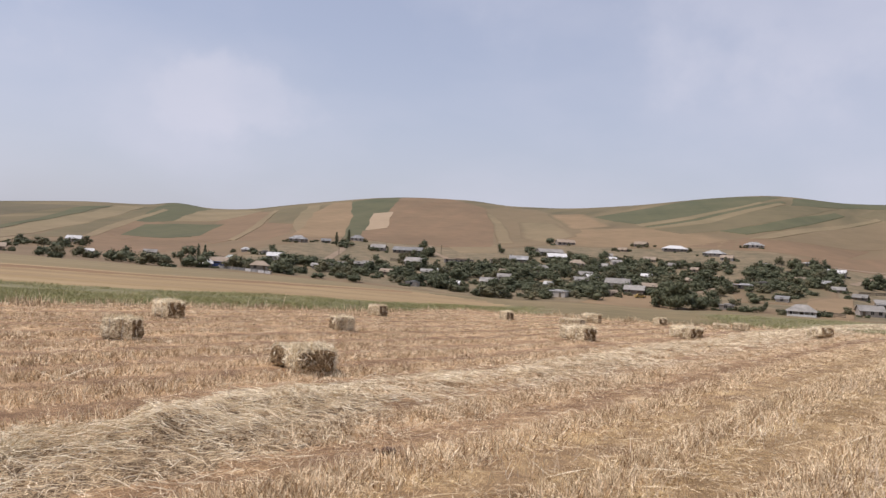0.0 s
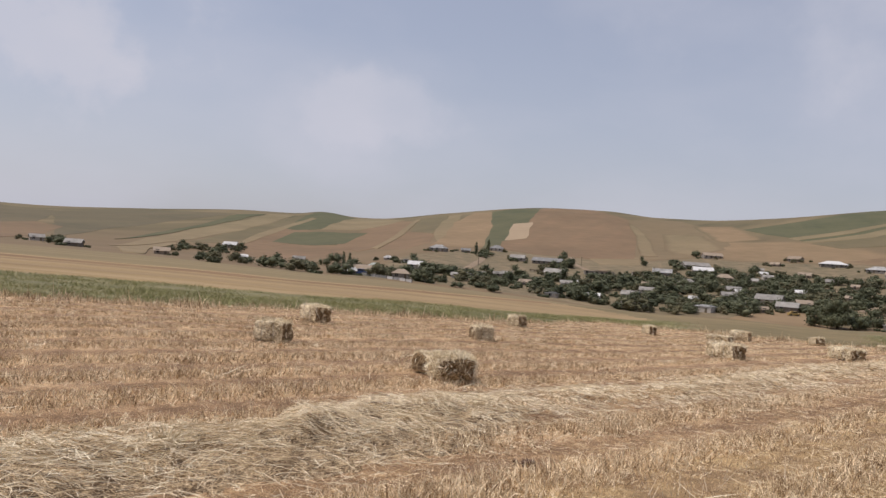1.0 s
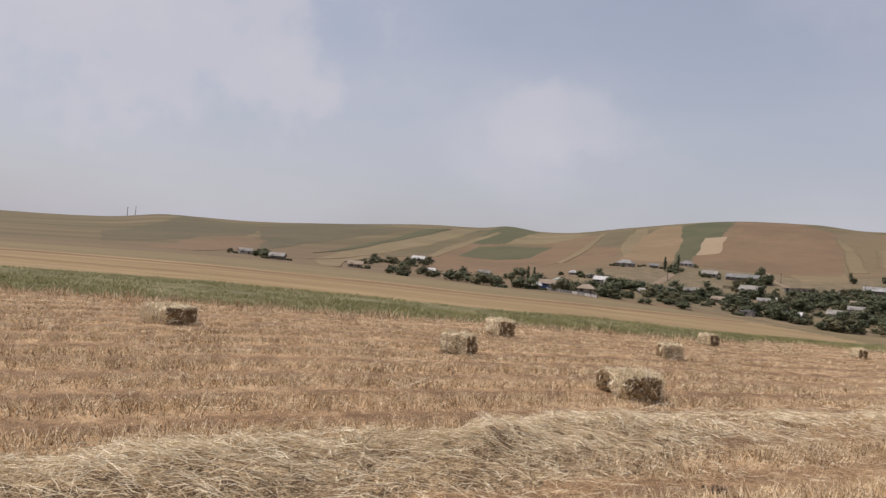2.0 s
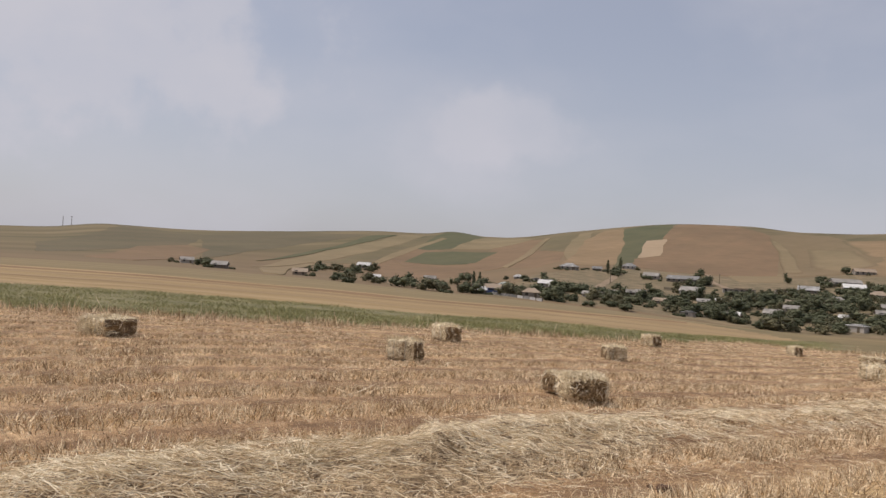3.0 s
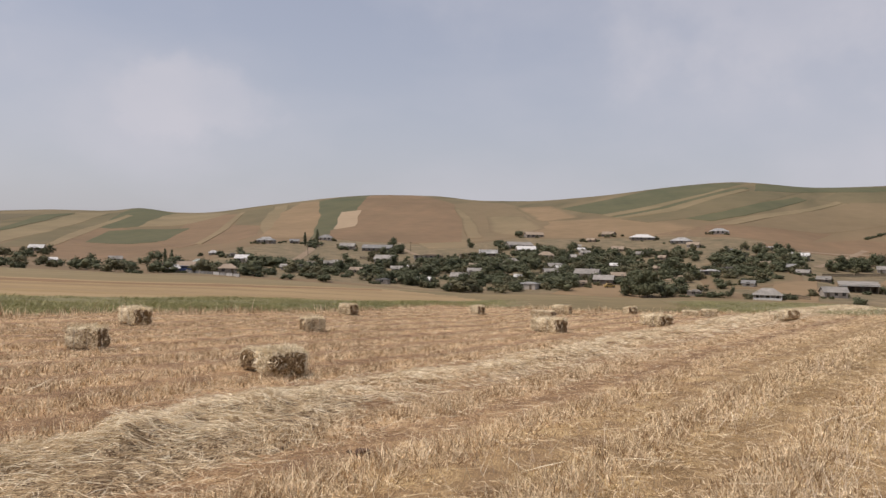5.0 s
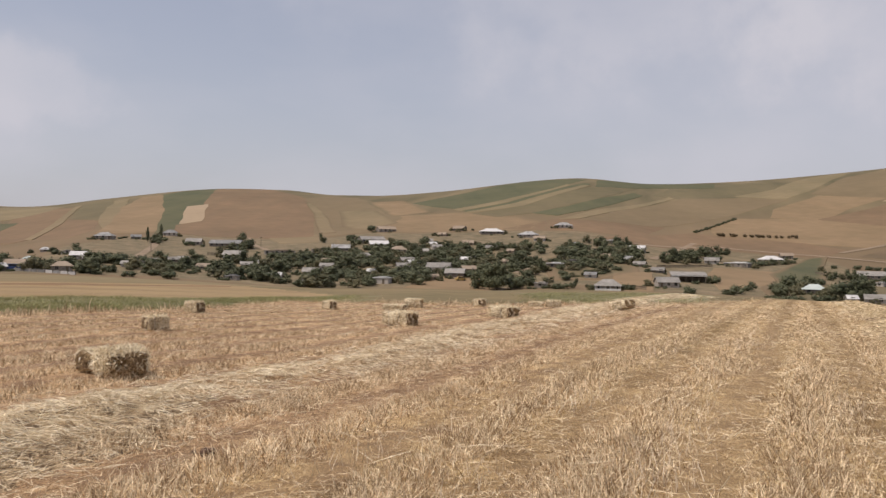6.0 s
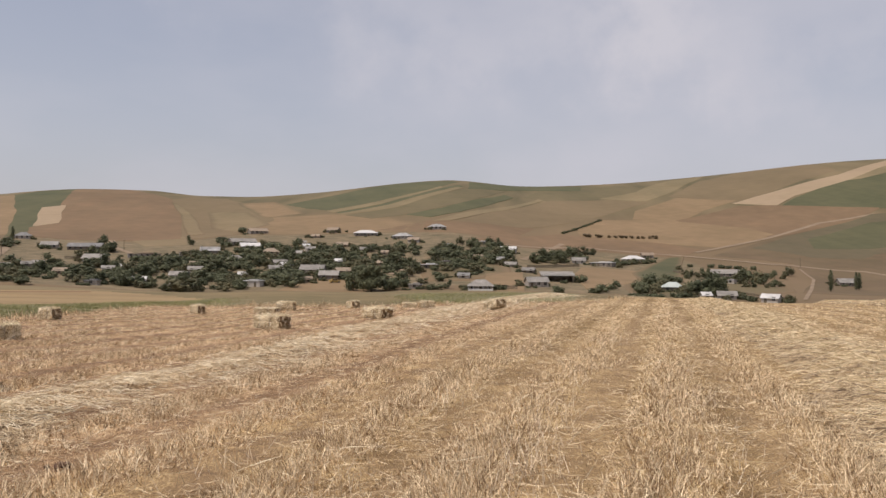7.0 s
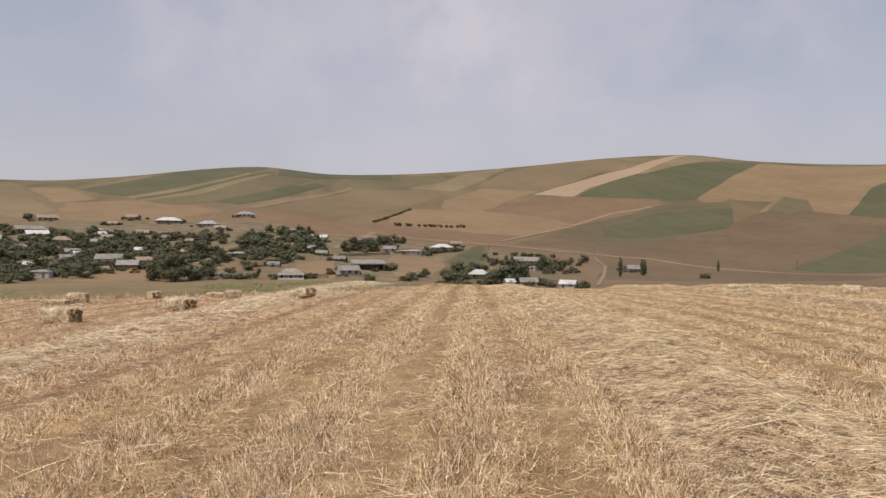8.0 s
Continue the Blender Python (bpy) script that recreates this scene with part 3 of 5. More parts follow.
def field_patch(kind, layer, corners, soft=None):
    """A field with its own crop, lying on the land; a higher layer lies over a lower one."""
    PATCHES.append(kind)
    lift = 0.06 if kind == "yard" else 0.10 + 0.12 * layer + 0.014 * (len(PATCHES) % 9)
    # neighbours lap over one another a little
    mx, my = sum(x for x, y in corners) / len(corners), sum(y for x, y in corners) / len(corners)
    far = math.hypot(mx, my)
    if kind != "yard":
        lapped = []
        for x, y in corners:
            ox, oy = x - mx, y - my
            size = math.hypot(ox, oy)
            depth = abs(ox * mx + oy * my) / (size * far)
            k = 1 + (1.5 + 7.0 * depth) / size
            lapped.append((mx + ox * k, my + oy * k))
        corners = lapped
    bm = bmesh.new()
    cover = bm.verts.layers.float.new("cover")
    face = bm.faces.new([bm.verts.new((x, y, 0)) for x, y in corners])
    span = max(math.hypot(a[0] - c[0], a[1] - c[1]) for a in corners for c in corners)
    area, rim = face.calc_area(), sum(e.calc_length() for e in bm.edges)
    fade = min(soft or SOFT.get(kind, 0.01), 0.5 * area / rim)
    for _ in range(9):
        bmesh.ops.triangulate(bm, faces=bm.faces[:])
        long = [e for e in bm.edges if e.calc_length() > (min(12.0, max(4.0, area / rim)) if span > 60 else 5)]
        if not long:
            break
        bmesh.ops.subdivide_edges(bm, edges=long, cuts=1)
    for v in bm.verts:
        x, y = v.co.x, v.co.y
        near = 1e9
        for (x0, y0), (x1, y1) in zip(corners, corners[1:] + corners[:1]):
            ex, ey = x1 - x0, y1 - y0
            u = min(1, max(0, ((x - x0) * ex + (y - y0) * ey) / (ex * ex + ey * ey + 1e-9)))
            near = min(near, math.hypot(x0 + u * ex - x, y0 + u * ey - y))
        v[cover] = min(1.0, near / fade) if fade > 0.1 else 1.0
    for v in bm.verts:
        x, y = v.co.x, v.co.y
        far = math.hypot(x, y) / 500
        v.co.x += 0.7 * far * float(lumps(x, y, 31, 3.0))
        v.co.y += 1.6 * far * float(lumps(x, y, 37, 8.0))
        v.co.z = float(height(v.co.x, v.co.y)) + lift
    bmesh.ops.recalc_face_normals(bm, faces=bm.faces)
    if sum(f.normal.z for f in bm.faces) < 0:
        bmesh.ops.reverse_faces(bm, faces=bm.faces)
    for f in bm.faces:
        f.smooth = True
    # the crop's edge reaches down into the ground
    rim_edges = [e for e in bm.edges if e.is_boundary]
    for e in rim_edges:
        e.smooth = False
    low = [v for v in bmesh.ops.extrude_edge_only(bm, edges=rim_edges)["geom"] if isinstance(v, bmesh.types.BMVert)]
    for v in low:
        ox, oy = v.co.x - mx, v.co.y - my
        size = math.hypot(ox, oy)
        v.co.x, v.co.y = v.co.x + 2.5 * ox / size, v.co.y + 2.5 * oy / size
        v.co.z = float(height(v.co.x, v.co.y)) - 0.25
    me = bpy.data.meshes.new("field")
    bm.to_mesh(me)
    bm.free()
    me.materials.append(M[kind])
    return tagged(new("field", me), FIELD_WORDS[kind], "field", "fields on the hills", "structure")


def track(wide, line):
    """A dirt track along a line."""
    p = [np.array(q, float) for q in line]
    pts = [p[0]]
    for a, c in zip(p, p[1:]):
        n = max(1, int(np.linalg.norm(c - a) / 6))
        pts += [a + (c - a) * k / n for k in range(1, n + 1)]
    verts = []
    for k, q in enumerate(pts):
        d = pts[min(k + 1, len(pts) - 1)] - pts[max(k - 1, 0)]
        d /= np.linalg.norm(d)
        wob = 1 + 0.06 * math.sin(k * 0.9)
        for s in (-0.5, 0, 0.5):
            x, y = q + s * wide * wob * np.array([d[1], -d[0]])
            verts.append((x, y, float(height(x, y)) + 0.27))
    quads = [(3 * k + s, 3 * k + s + 1, 3 * k + s + 4, 3 * k + s + 3) for k in range(len(pts) - 1) for s in (0, 1)]
    ob = new("dirt_track", mesh_of("dirt_track", verts, quads, M["dirt"]))
    return tagged(ob, "pale dusty dirt track across the land", "track", kind="structure")


# ---- fields and tracks ----
field_patch('yard', 0, [(-98, 321), (-107, 474), (-83, 548), (-35, 610), (6, 566), (46, 583), (89, 611), (132, 618), (170, 604), (210, 567), (238, 511), (272, 517), (156, 295), (84, 295), (45, 300), (4, 304), (-38, 313), (-90, 294)])
field_patch('yard', 0, [(235, 502), (299, 492), (322, 470), (340, 450), (325, 411), (298, 348), (207, 241), (183, 245), (129, 274)])
field_patch('brown', 0, [(-239, 555), (-278, 708), (-231, 640), (-189, 627), (-215, 768), (-184, 713), (-164, 573), (-167, 518), (-172, 441)])
field_patch('pasture', 0, [(-314, 459), (-376, 612), (-411, 763), (-414, 940), (-533, 959), (-556, 903), (-554, 808)])
field_patch('pasture', 0, [(-506, 520), (-565, 647), (-721, 873), (-604, 806), (-554, 808), (-435, 595), (-412, 495), (-386, 396)])
field_patch('brown', 1, [(-324, 368), (-423, 531), (-433, 600), (-389, 568), (-316, 434), (-269, 334)])
field_patch('straw', 0, [(-243, 402), (-305, 551), (-340, 696), (-360, 849), (-389, 989), (-363, 1000), (-324, 809), (-304, 657), (-279, 528)])
field_patch('green', 1, [(-299, 502), (-342, 637), (-366, 768), (-406, 929), (-393, 980), (-364, 826), (-347, 700), (-316, 570)])
field_patch('olive', 1, [(-277, 558), (-302, 675), (-318, 808), (-356, 1002), (-329, 979), (-310, 856), (-287, 717), (-257, 586)])
field_patch('straw', 2, [(-248, 560), (-287, 717), (-310, 856), (-321, 948), (-308, 924), (-296, 817), (-270, 682), (-244, 567)])
field_patch('straw', 2, [(-176, 300), (-235, 400), (-272, 515), (-266, 519), (-230, 417), (-168, 301)])
field_patch('brown', 1, [(-265, 663), (-293, 810), (-308, 917), (-283, 797), (-257, 757), (-233, 646), (-227, 590)])
field_patch('green', 1, [(-294, 795), (-329, 948), (-362, 1086), (-352, 1134), (-302, 1072), (-257, 805), (-279, 784)])
field_patch('straw', 2, [(-256, 797), (-291, 1028), (-262, 1068), (-220, 988), (-223, 908), (-226, 832)])
field_patch('green', 2, [(-242, 638), (-265, 746), (-207, 768), (-195, 653), (-209, 635)])
field_patch('brown', 1, [(-193, 647), (-207, 768), (-222, 832), (-217, 971), (-185, 903), (-171, 749), (-149, 589), (-155, 566)])
field_patch('straw', 2, [(-151, 591), (-169, 752), (-199, 972), (-192, 961), (-160, 730), (-145, 586)])
field_patch('brown', 0, [(-142, 584), (-160, 734), (-158, 760), (-131, 713), (-115, 607), (-118, 552)])
field_patch('olive', 1, [(-159, 763), (-191, 958), (-172, 1045), (-147, 843), (-130, 712)])
field_patch('straw', 1, [(-126, 698), (-145, 843), (-163, 1004), (-153, 1033), (-132, 840), (-112, 674), (-109, 619)])
field_patch('ochre', 1, [(-105, 575), (-112, 675), (-133, 858), (-140, 1046), (-118, 1061), (-89, 826), (-73, 624), (-85, 581)])
field_patch('green', 1, [(-72, 601), (-87, 806), (-118, 1061), (-98, 1124), (-59, 1141), (-54, 856), (-72, 842), (-62, 679), (-61, 621)])
field_patch('pale', 2, [(-63, 684), (-72, 842), (-55, 862), (-50, 712)])
field_patch('brown', 1, [(-60, 617), (-62, 674), (-49, 707), (-54, 849), (-59, 1141), (1, 1181), (30, 1041), (46, 977), (42, 777), (33, 598), (6, 584), (-34, 587)])
field_patch('khaki', 0, [(46, 977), (81, 1071), (114, 1039), (126, 872), (116, 726), (75, 612), (33, 594), (42, 777)])
field_patch('straw', 2, [(46, 927), (55, 868), (55, 732), (52, 625), (41, 624), (47, 782)], 8)
field_patch('straw', 1, [(74, 825), (108, 805), (105, 682), (76, 622), (65, 667)], 12)
field_patch('ochre', 1, [(117, 945), (159, 950), (154, 771), (115, 750)], 14)
field_patch('ochre', 0, [(108, 745), (178, 741), (206, 692), (215, 615), (193, 569), (109, 583), (74, 607)], 30)
field_patch('green', 1, [(166, 899), (227, 970), (350, 1120), (410, 1030), (304, 876), (225, 805), (186, 790), (174, 831)])
field_patch('straw', 1, [(185, 785), (248, 830), (318, 898), (351, 941), (347, 923), (314, 876), (243, 805), (186, 763)])
field_patch('green', 1, [(188, 761), (242, 799), (344, 915), (381, 957), (375, 931), (250, 790), (190, 746)])
field_patch('straw', 2, [(185, 744), (246, 787), (367, 922), (369, 909), (242, 758), (189, 734)])
field_patch('olive', 1, [(188, 723), (241, 754), (370, 904), (430, 918), (310, 763), (237, 695), (199, 681)])
field_patch('green', 2, [(234, 691), (276, 720), (401, 862), (399, 839), (281, 691), (244, 661)])
field_patch('straw', 2, [(235, 631), (310, 709), (425, 826), (421, 810), (344, 733), (252, 632)])
field_patch('khaki', 1, [(247, 621), (346, 731), (433, 808), (487, 779), (505, 739), (400, 679), (311, 620)])
field_patch('brown', 0, [(175, 586), (230, 624), (251, 618), (308, 613), (255, 543), (203, 560)])
field_patch('green', 2, [(437, 1036), (529, 1067), (561, 974), (524, 910), (473, 954), (383, 909)])
field_patch('olive', 0, [(426, 849), (515, 963), (594, 936), (582, 851), (505, 807), (445, 805)])
field_patch('straw', 1, [(499, 804), (563, 833), (657, 914), (733, 930), (662, 865), (567, 785), (521, 756)])
field_patch('khaki', 0, [(559, 761), (666, 845), (792, 902), (847, 868), (764, 742), (605, 679), (561, 665)])
field_patch('ochre', 0, [(467, 692), (542, 737), (562, 671), (508, 653), (461, 619), (440, 653)])
field_patch('pale', 1, [(561, 660), (597, 671), (729, 704), (881, 763), (892, 748), (725, 678), (625, 649), (574, 619)])
field_patch('green', 1, [(573, 610), (614, 635), (697, 669), (738, 668), (870, 688), (933, 664), (781, 589), (655, 532), (615, 560)])
field_patch('straw', 2, [(719, 672), (873, 733), (936, 714), (870, 688), (767, 673), (732, 668)])
field_patch('ochre', 1, [(654, 529), (798, 593), (916, 652), (971, 570), (1019, 527), (915, 473), (827, 458), (677, 401), (679, 436), (722, 465), (682, 514), (647, 496)])
field_patch('fallow', 0, [(370, 453), (438, 485), (502, 513), (506, 455), (477, 425), (430, 402), (395, 415)])
field_patch('pasture', 1, [(419, 471), (473, 497), (587, 529), (617, 520), (657, 503), (537, 411), (481, 414), (431, 432)])
field_patch('green', 2, [(483, 484), (560, 505), (633, 484), (566, 433), (498, 444), (460, 455)])
field_patch('straw', 2, [(656, 463), (716, 488), (721, 484), (663, 460)])
field_patch('fallow', 1, [(428, 400), (481, 421), (577, 434), (636, 453), (671, 445), (674, 400), (683, 352), (669, 345), (547, 328), (446, 299), (427, 334)])
field_patch('olive', 2, [(659, 457), (721, 484), (717, 462), (681, 435)])
field_patch('green', 1, [(449, 297), (550, 326), (674, 348), (629, 308), (488, 251), (450, 263)])
field_patch('green', 1, [(682, 403), (823, 456), (993, 513), (857, 420), (685, 354)])
field_patch('brown', 1, [(458, 618), (544, 635), (615, 549), (595, 541), (508, 519), (465, 508), (458, 549)])
field_patch('ochre', 1, [(355, 612), (405, 652), (445, 623), (469, 548), (467, 514), (399, 492), (375, 533), (340, 574)])
field_patch('brown', 0, [(216, 513), (255, 543), (319, 577), (368, 522), (375, 485), (338, 460), (299, 507), (232, 495)])
field_patch('fallow', 0, [(390, 404), (423, 385), (423, 330), (430, 285), (447, 242), (380, 225), (290, 243), (268, 270), (344, 342)])
field_patch('green', 2, [(253, 372), (287, 410), (324, 449), (341, 454), (298, 401), (241, 321), (232, 323), (225, 328)], 6)
field_patch('ochre', 1, [(229, 389), (243, 386), (253, 375), (208, 318), (172, 289), (201, 341)])
field_patch('ochre', 1, [(150, 335), (169, 344), (138, 281), (127, 280)])
field_patch('olive', 2, [(138, 387), (168, 406), (189, 409), (163, 353), (134, 322), (118, 323)], 8)
field_patch('straw', 1, [(6, 597), (35, 599), (32, 555), (13, 545)])
field_patch('ochre', 1, [(57, 305), (72, 335), (89, 332), (78, 295), (65, 300)])
field_patch('olive', 1, [(176, 256), (195, 293), (221, 322), (237, 314), (256, 308), (271, 290), (251, 268), (227, 263), (203, 238), (188, 240)], 9)
track(4, [(365, 472), (405, 486), (452, 500), (534, 532), (598, 534)])
track(5, [(234, 498), (300, 509), (329, 481), (344, 462), (370, 409), (417, 379), (417, 313), (420, 271), (445, 239)])
track(3, [(440, 295), (498, 314), (547, 328), (655, 352)])
track(1.6, [(377, 390), (348, 350), (280, 283), (224, 229)])
track(6, [(110, 348), (125, 380), (137, 399)])
track(4, [(-57, 362), (-57, 411), (-59, 489), (-66, 551)])
track(4, [(-9, 584), (-6, 525), (6, 474)])
track(4, [(208, 421), (277, 509), (293, 529)])


# ---- the village ----
HOUSES = []
ROOF_WORDS = {"white": "white sheet metal", "grey": "weathered grey", "tan": "tan tiled", "green": "pale green metal"}


def house(x, y, wide, shape, roof, porch=False):
    """A low plastered house or shed with a pitched, hipped or flat roof."""
    big = wide > 6.5
    wide = max(2.6, wide)
    rise = 2.25 if big else 1.8
    deep = min(max(wide * 0.7, 3.2), 8.5)
    turn = math.atan2(-x, y) + (0.0 if porch else rng.uniform(-0.45, 0.45))
    z = min(float(height(x + a, y + b)) for a in (-3, 3) for b in (-3, 3)) - 0.1
    top = new("house" if big else "shed")
    top.matrix_world = Matrix.Translation((x, y, z)) @ Matrix.Rotation(turn, 4, "Z")
    HOUSES.append((x, y, max(wide, deep) / 2))
    ridge = 0.0 if shape == "flat" else min(deep * 0.30, 1.9)
    hw, hd = wide / 2, deep / 2
    bm = bmesh.new()
    foot = [bm.verts.new(p) for p in ((-hw, -hd, 0), (hw, -hd, 0), (hw, hd, 0), (-hw, hd, 0))]
    head = [bm.verts.new((v.co.x, v.co.y, rise + 0.1)) for v in foot]
    for k in range(4):
        bm.faces.new((foot[k], foot[(k + 1) % 4], head[(k + 1) % 4], head[k]))
    bm.faces.new(head)
    if shape == "gable":
        for s in (-1, 1):
            a, c, d = bm.verts.new((s * hw, -hd, rise + 0.1)), bm.verts.new((s * hw, hd, rise + 0.1)), bm.verts.new((s * hw, 0, rise + ridge))
            bm.faces.new((a, c, d) if s > 0 else (c, a, d))
    part("wall", bm, M["plaster"] if roof != "tan" or big else M["tan"], top)
    o, th = 0.45, 0.12
    bm = bmesh.new()
    if shape == "flat":
        box(bm, (wide + 0.5, deep + 0.5, 0.22), (0, 0, rise + 0.21))
        box(bm, (wide * 0.5, deep * 0.6, 0.5), (wide * 0.1, 0, rise + 0.5))
    else:
        e, inset = rise + 0.1 - o * ridge / hd, 0 if shape == "gable" else min(hd, hw * 0.6)
        rings = []
        for lift in (0.0, th):
            low = [bm.verts.new((sx * (hw + o), sy * (hd + o), e + lift)) for sx, sy in ((-1, -1), (1, -1), (1, 1), (-1, 1))]
            up = [bm.verts.new((s * (hw + o * (shape == "gable") - inset), 0, rise + 0.1 + ridge + lift)) for s in (-1, 1)]
            rings.append((low, up))
        (la, ua), (lb, ub) = rings
        for low, up, flip in ((la, ua, True), (lb, ub, False)):
            fs = [(low[0], low[1], up[1], up[0]), (low[2], low[3], up[0], up[1]), (low[1], low[2], up[1]), (low[3], low[0], up[0])]
            for f in fs if shape != "gable" else fs[:2]:
                bm.faces.new(f[::-1] if flip else f)
        for k in range(4):
            if shape == "gable" and k in (1, 3):
                m = 1 if k == 1 else 0
                bm.faces.new((la[k], ua[m], ub[m], lb[k]))
                bm.faces.new((ua[m], la[(k + 1) % 4], lb[(k + 1) % 4], ub[m]))
            else:
                bm.faces.new((la[k], la[(k + 1) % 4], lb[(k + 1) % 4], lb[k]))
        bmesh.ops.recalc_face_normals(bm, faces=bm.faces)
    part("roof", bm, M["tin"] if roof == "green" else M[roof], top)
    count = max(1, int(wide / 2.6))
    door_at = int(rng.integers(0, count)) if count > 1 else -1
    for k in range(count):
        cx = -hw + wide * (k + 0.5) / count
        if k == door_at:
            bm = bmesh.new()
            box(bm, (0.95, 0.08, 2.0), (cx, -hd - 0.02, 1.0))
            part("door", bm, M["wood"], top)
            continue
        bm = bmesh.new()
        box(bm, (1.1, 0.06, 1.2), (cx, -hd - 0.02, 1.6))
        w = part("window", bm, M["pane"], top)
        bm = bmesh.new()
        for sx in (-0.6, 0, 0.6):
            box(bm, (0.09, 0.1, 1.3), (cx + sx, -hd - 0.03, 1.6))
        for sz in (0.95, 2.25):
            box(bm, (1.29, 0.1, 0.09), (cx, -hd - 0.03, sz))
        part("window_frame", bm, M["plaster"], w)
    if porch:
        bm = bmesh.new()
        box(bm, (wide, 1.7, 0.25), (0, -hd - 0.86, 0.15))
        part("porch_floor", bm, M["plaster"], top)
        bm = bmesh.new()
        box(bm, (wide, 0.12, 0.9), (0, -hd - 1.66, 0.73))
        part("porch_parapet", bm, M["whitewash"], top, "whitewashed porch parapet")
        bm = bmesh.new()
        box(bm, (wide + 0.3, 1.9, 0.14), (0, -hd - 1.0, rise - 0.1))
        part("porch_roof", bm, M["grey"], top)
        for k in range(6):
            bm = bmesh.new()
            box(bm, (0.2, 0.2, rise - 1.35), (-hw + 0.15 + (wide - 0.3) * k / 5, -hd - 1.66, 1.18 + (rise - 1.35) / 2))
            part("porch_post", bm, M["whitewash"], top, "white porch post")
    if big and shape != "flat" and rng.random() < 0.5:
        bm = bmesh.new()
        box(bm, (0.5, 0.5, 1.3), (hw * 0.4, hd * 0.25, rise + ridge))
        part("chimney", bm, M["tan"], top)
    kind = "low plastered house with a %s roof" if big else "small village shed with a %s roof"
    return tagged(top, kind % ROOF_WORDS[roof], "house" if big else "shed", "village buildings")


def open_shed(x, y, wide):
    """A long farm shed, open in front, with a sheet roof on posts."""
    top = new("farm_shed")
    top.matrix_world = Matrix.Translation((x, y, float(height(x, y)) - 0.2)) @ Matrix.Rotation(math.atan2(-x, y) + 0.12, 4, "Z")
    deep, rise = 7.0, 3.0
    HOUSES.append((x, y, wide / 2))
    for name, size, at, m in (("back_wall", (wide, 0.25, rise), (0, deep / 2, rise / 2), M["wood"]), ("side_wall", (0.25, deep - 0.3, rise), (-wide / 2 + 0.13, -0.15, rise / 2), M["wood"]),
                              ("side_wall", (0.25, deep - 0.3, rise), (wide / 2 - 0.13, -0.15, rise / 2), M["wood"]), ("fascia", (wide + 0.6, 0.14, 0.4), (0, -deep / 2 - 0.35, rise - 0.08), M["whitewash"])):
        bm = bmesh.new()
        box(bm, size, at)
        part(name, bm, m, top)
    for k in range(6):
        bm = bmesh.new()
        box(bm, (0.22, 0.22, rise), (-wide / 2 + 0.4 + (wide - 0.8) * k / 5, -deep / 2 - 0.1, rise / 2))
        part("post", bm, M["wood"], top)
    bm = bmesh.new()
    box(bm, (wide + 0.8, deep + 1.0, 0.16), (0, 0, 0), Matrix.Rotation(radians(9), 3, "X"))
    bmesh.ops.translate(bm, vec=(0, 0, rise + 0.72), verts=bm.verts)
    part("roof", bm, M["grey"], top)
    return tagged(top, "long open-fronted farm shed with a grey sheet roof", "shed", "village buildings")


def leaf_cloud(centres, radii, count, size):
    """Many small leaf clusters spread over a few rounded lobes."""
    k = rng.choice(len(centres), count, p=radii ** 2 / (radii ** 2).sum())
    d = rng.normal(size=(count, 3))
    d /= np.linalg.norm(d, axis=1)[:, None]
    p = centres[k] + d * (radii[k] * rng.uniform(0.5, 1.55, count) ** 0.7)[:, None]
    s = (size * rng.uniform(0.6, 1.5, count))[:, None]
    a = np.cross(d + 0.7 * rng.normal(size=(count, 3)), rng.normal(size=(count, 3)))
    a /= np.linalg.norm(a, axis=1)[:, None] + 1e-9
    b = np.cross(a, d + 0.5 * rng.normal(size=(count, 3)))
    b /= np.linalg.norm(b, axis=1)[:, None] + 1e-9
    v = np.stack([p - a * s, p + a * s * 0.5 + b * s * 0.8, p + a * s * 0.5 - b * s * 0.8], 1).reshape(-1, 3)
    return v, np.arange(count * 3).reshape(-1, 3)


def limb(bm, a, b, ra, rb, sides=6):
    d = (Vector(b) - Vector(a)).normalized()
    q = d.to_track_quat("Z", "Y")
    rings = [[bm.verts.new(Vector(p) + q @ Vector((r * math.cos(6.2832 * k / sides), r * math.sin(6.2832 * k / sides), 0))) for k in range(sides)] for p, r in ((a, ra), (b, rb))]
    for k in range(sides):
        bm.faces.new((rings[0][k], rings[0][(k + 1) % sides], rings[1][(k + 1) % sides], rings[1][k]))
    bm.faces.new(rings[1])


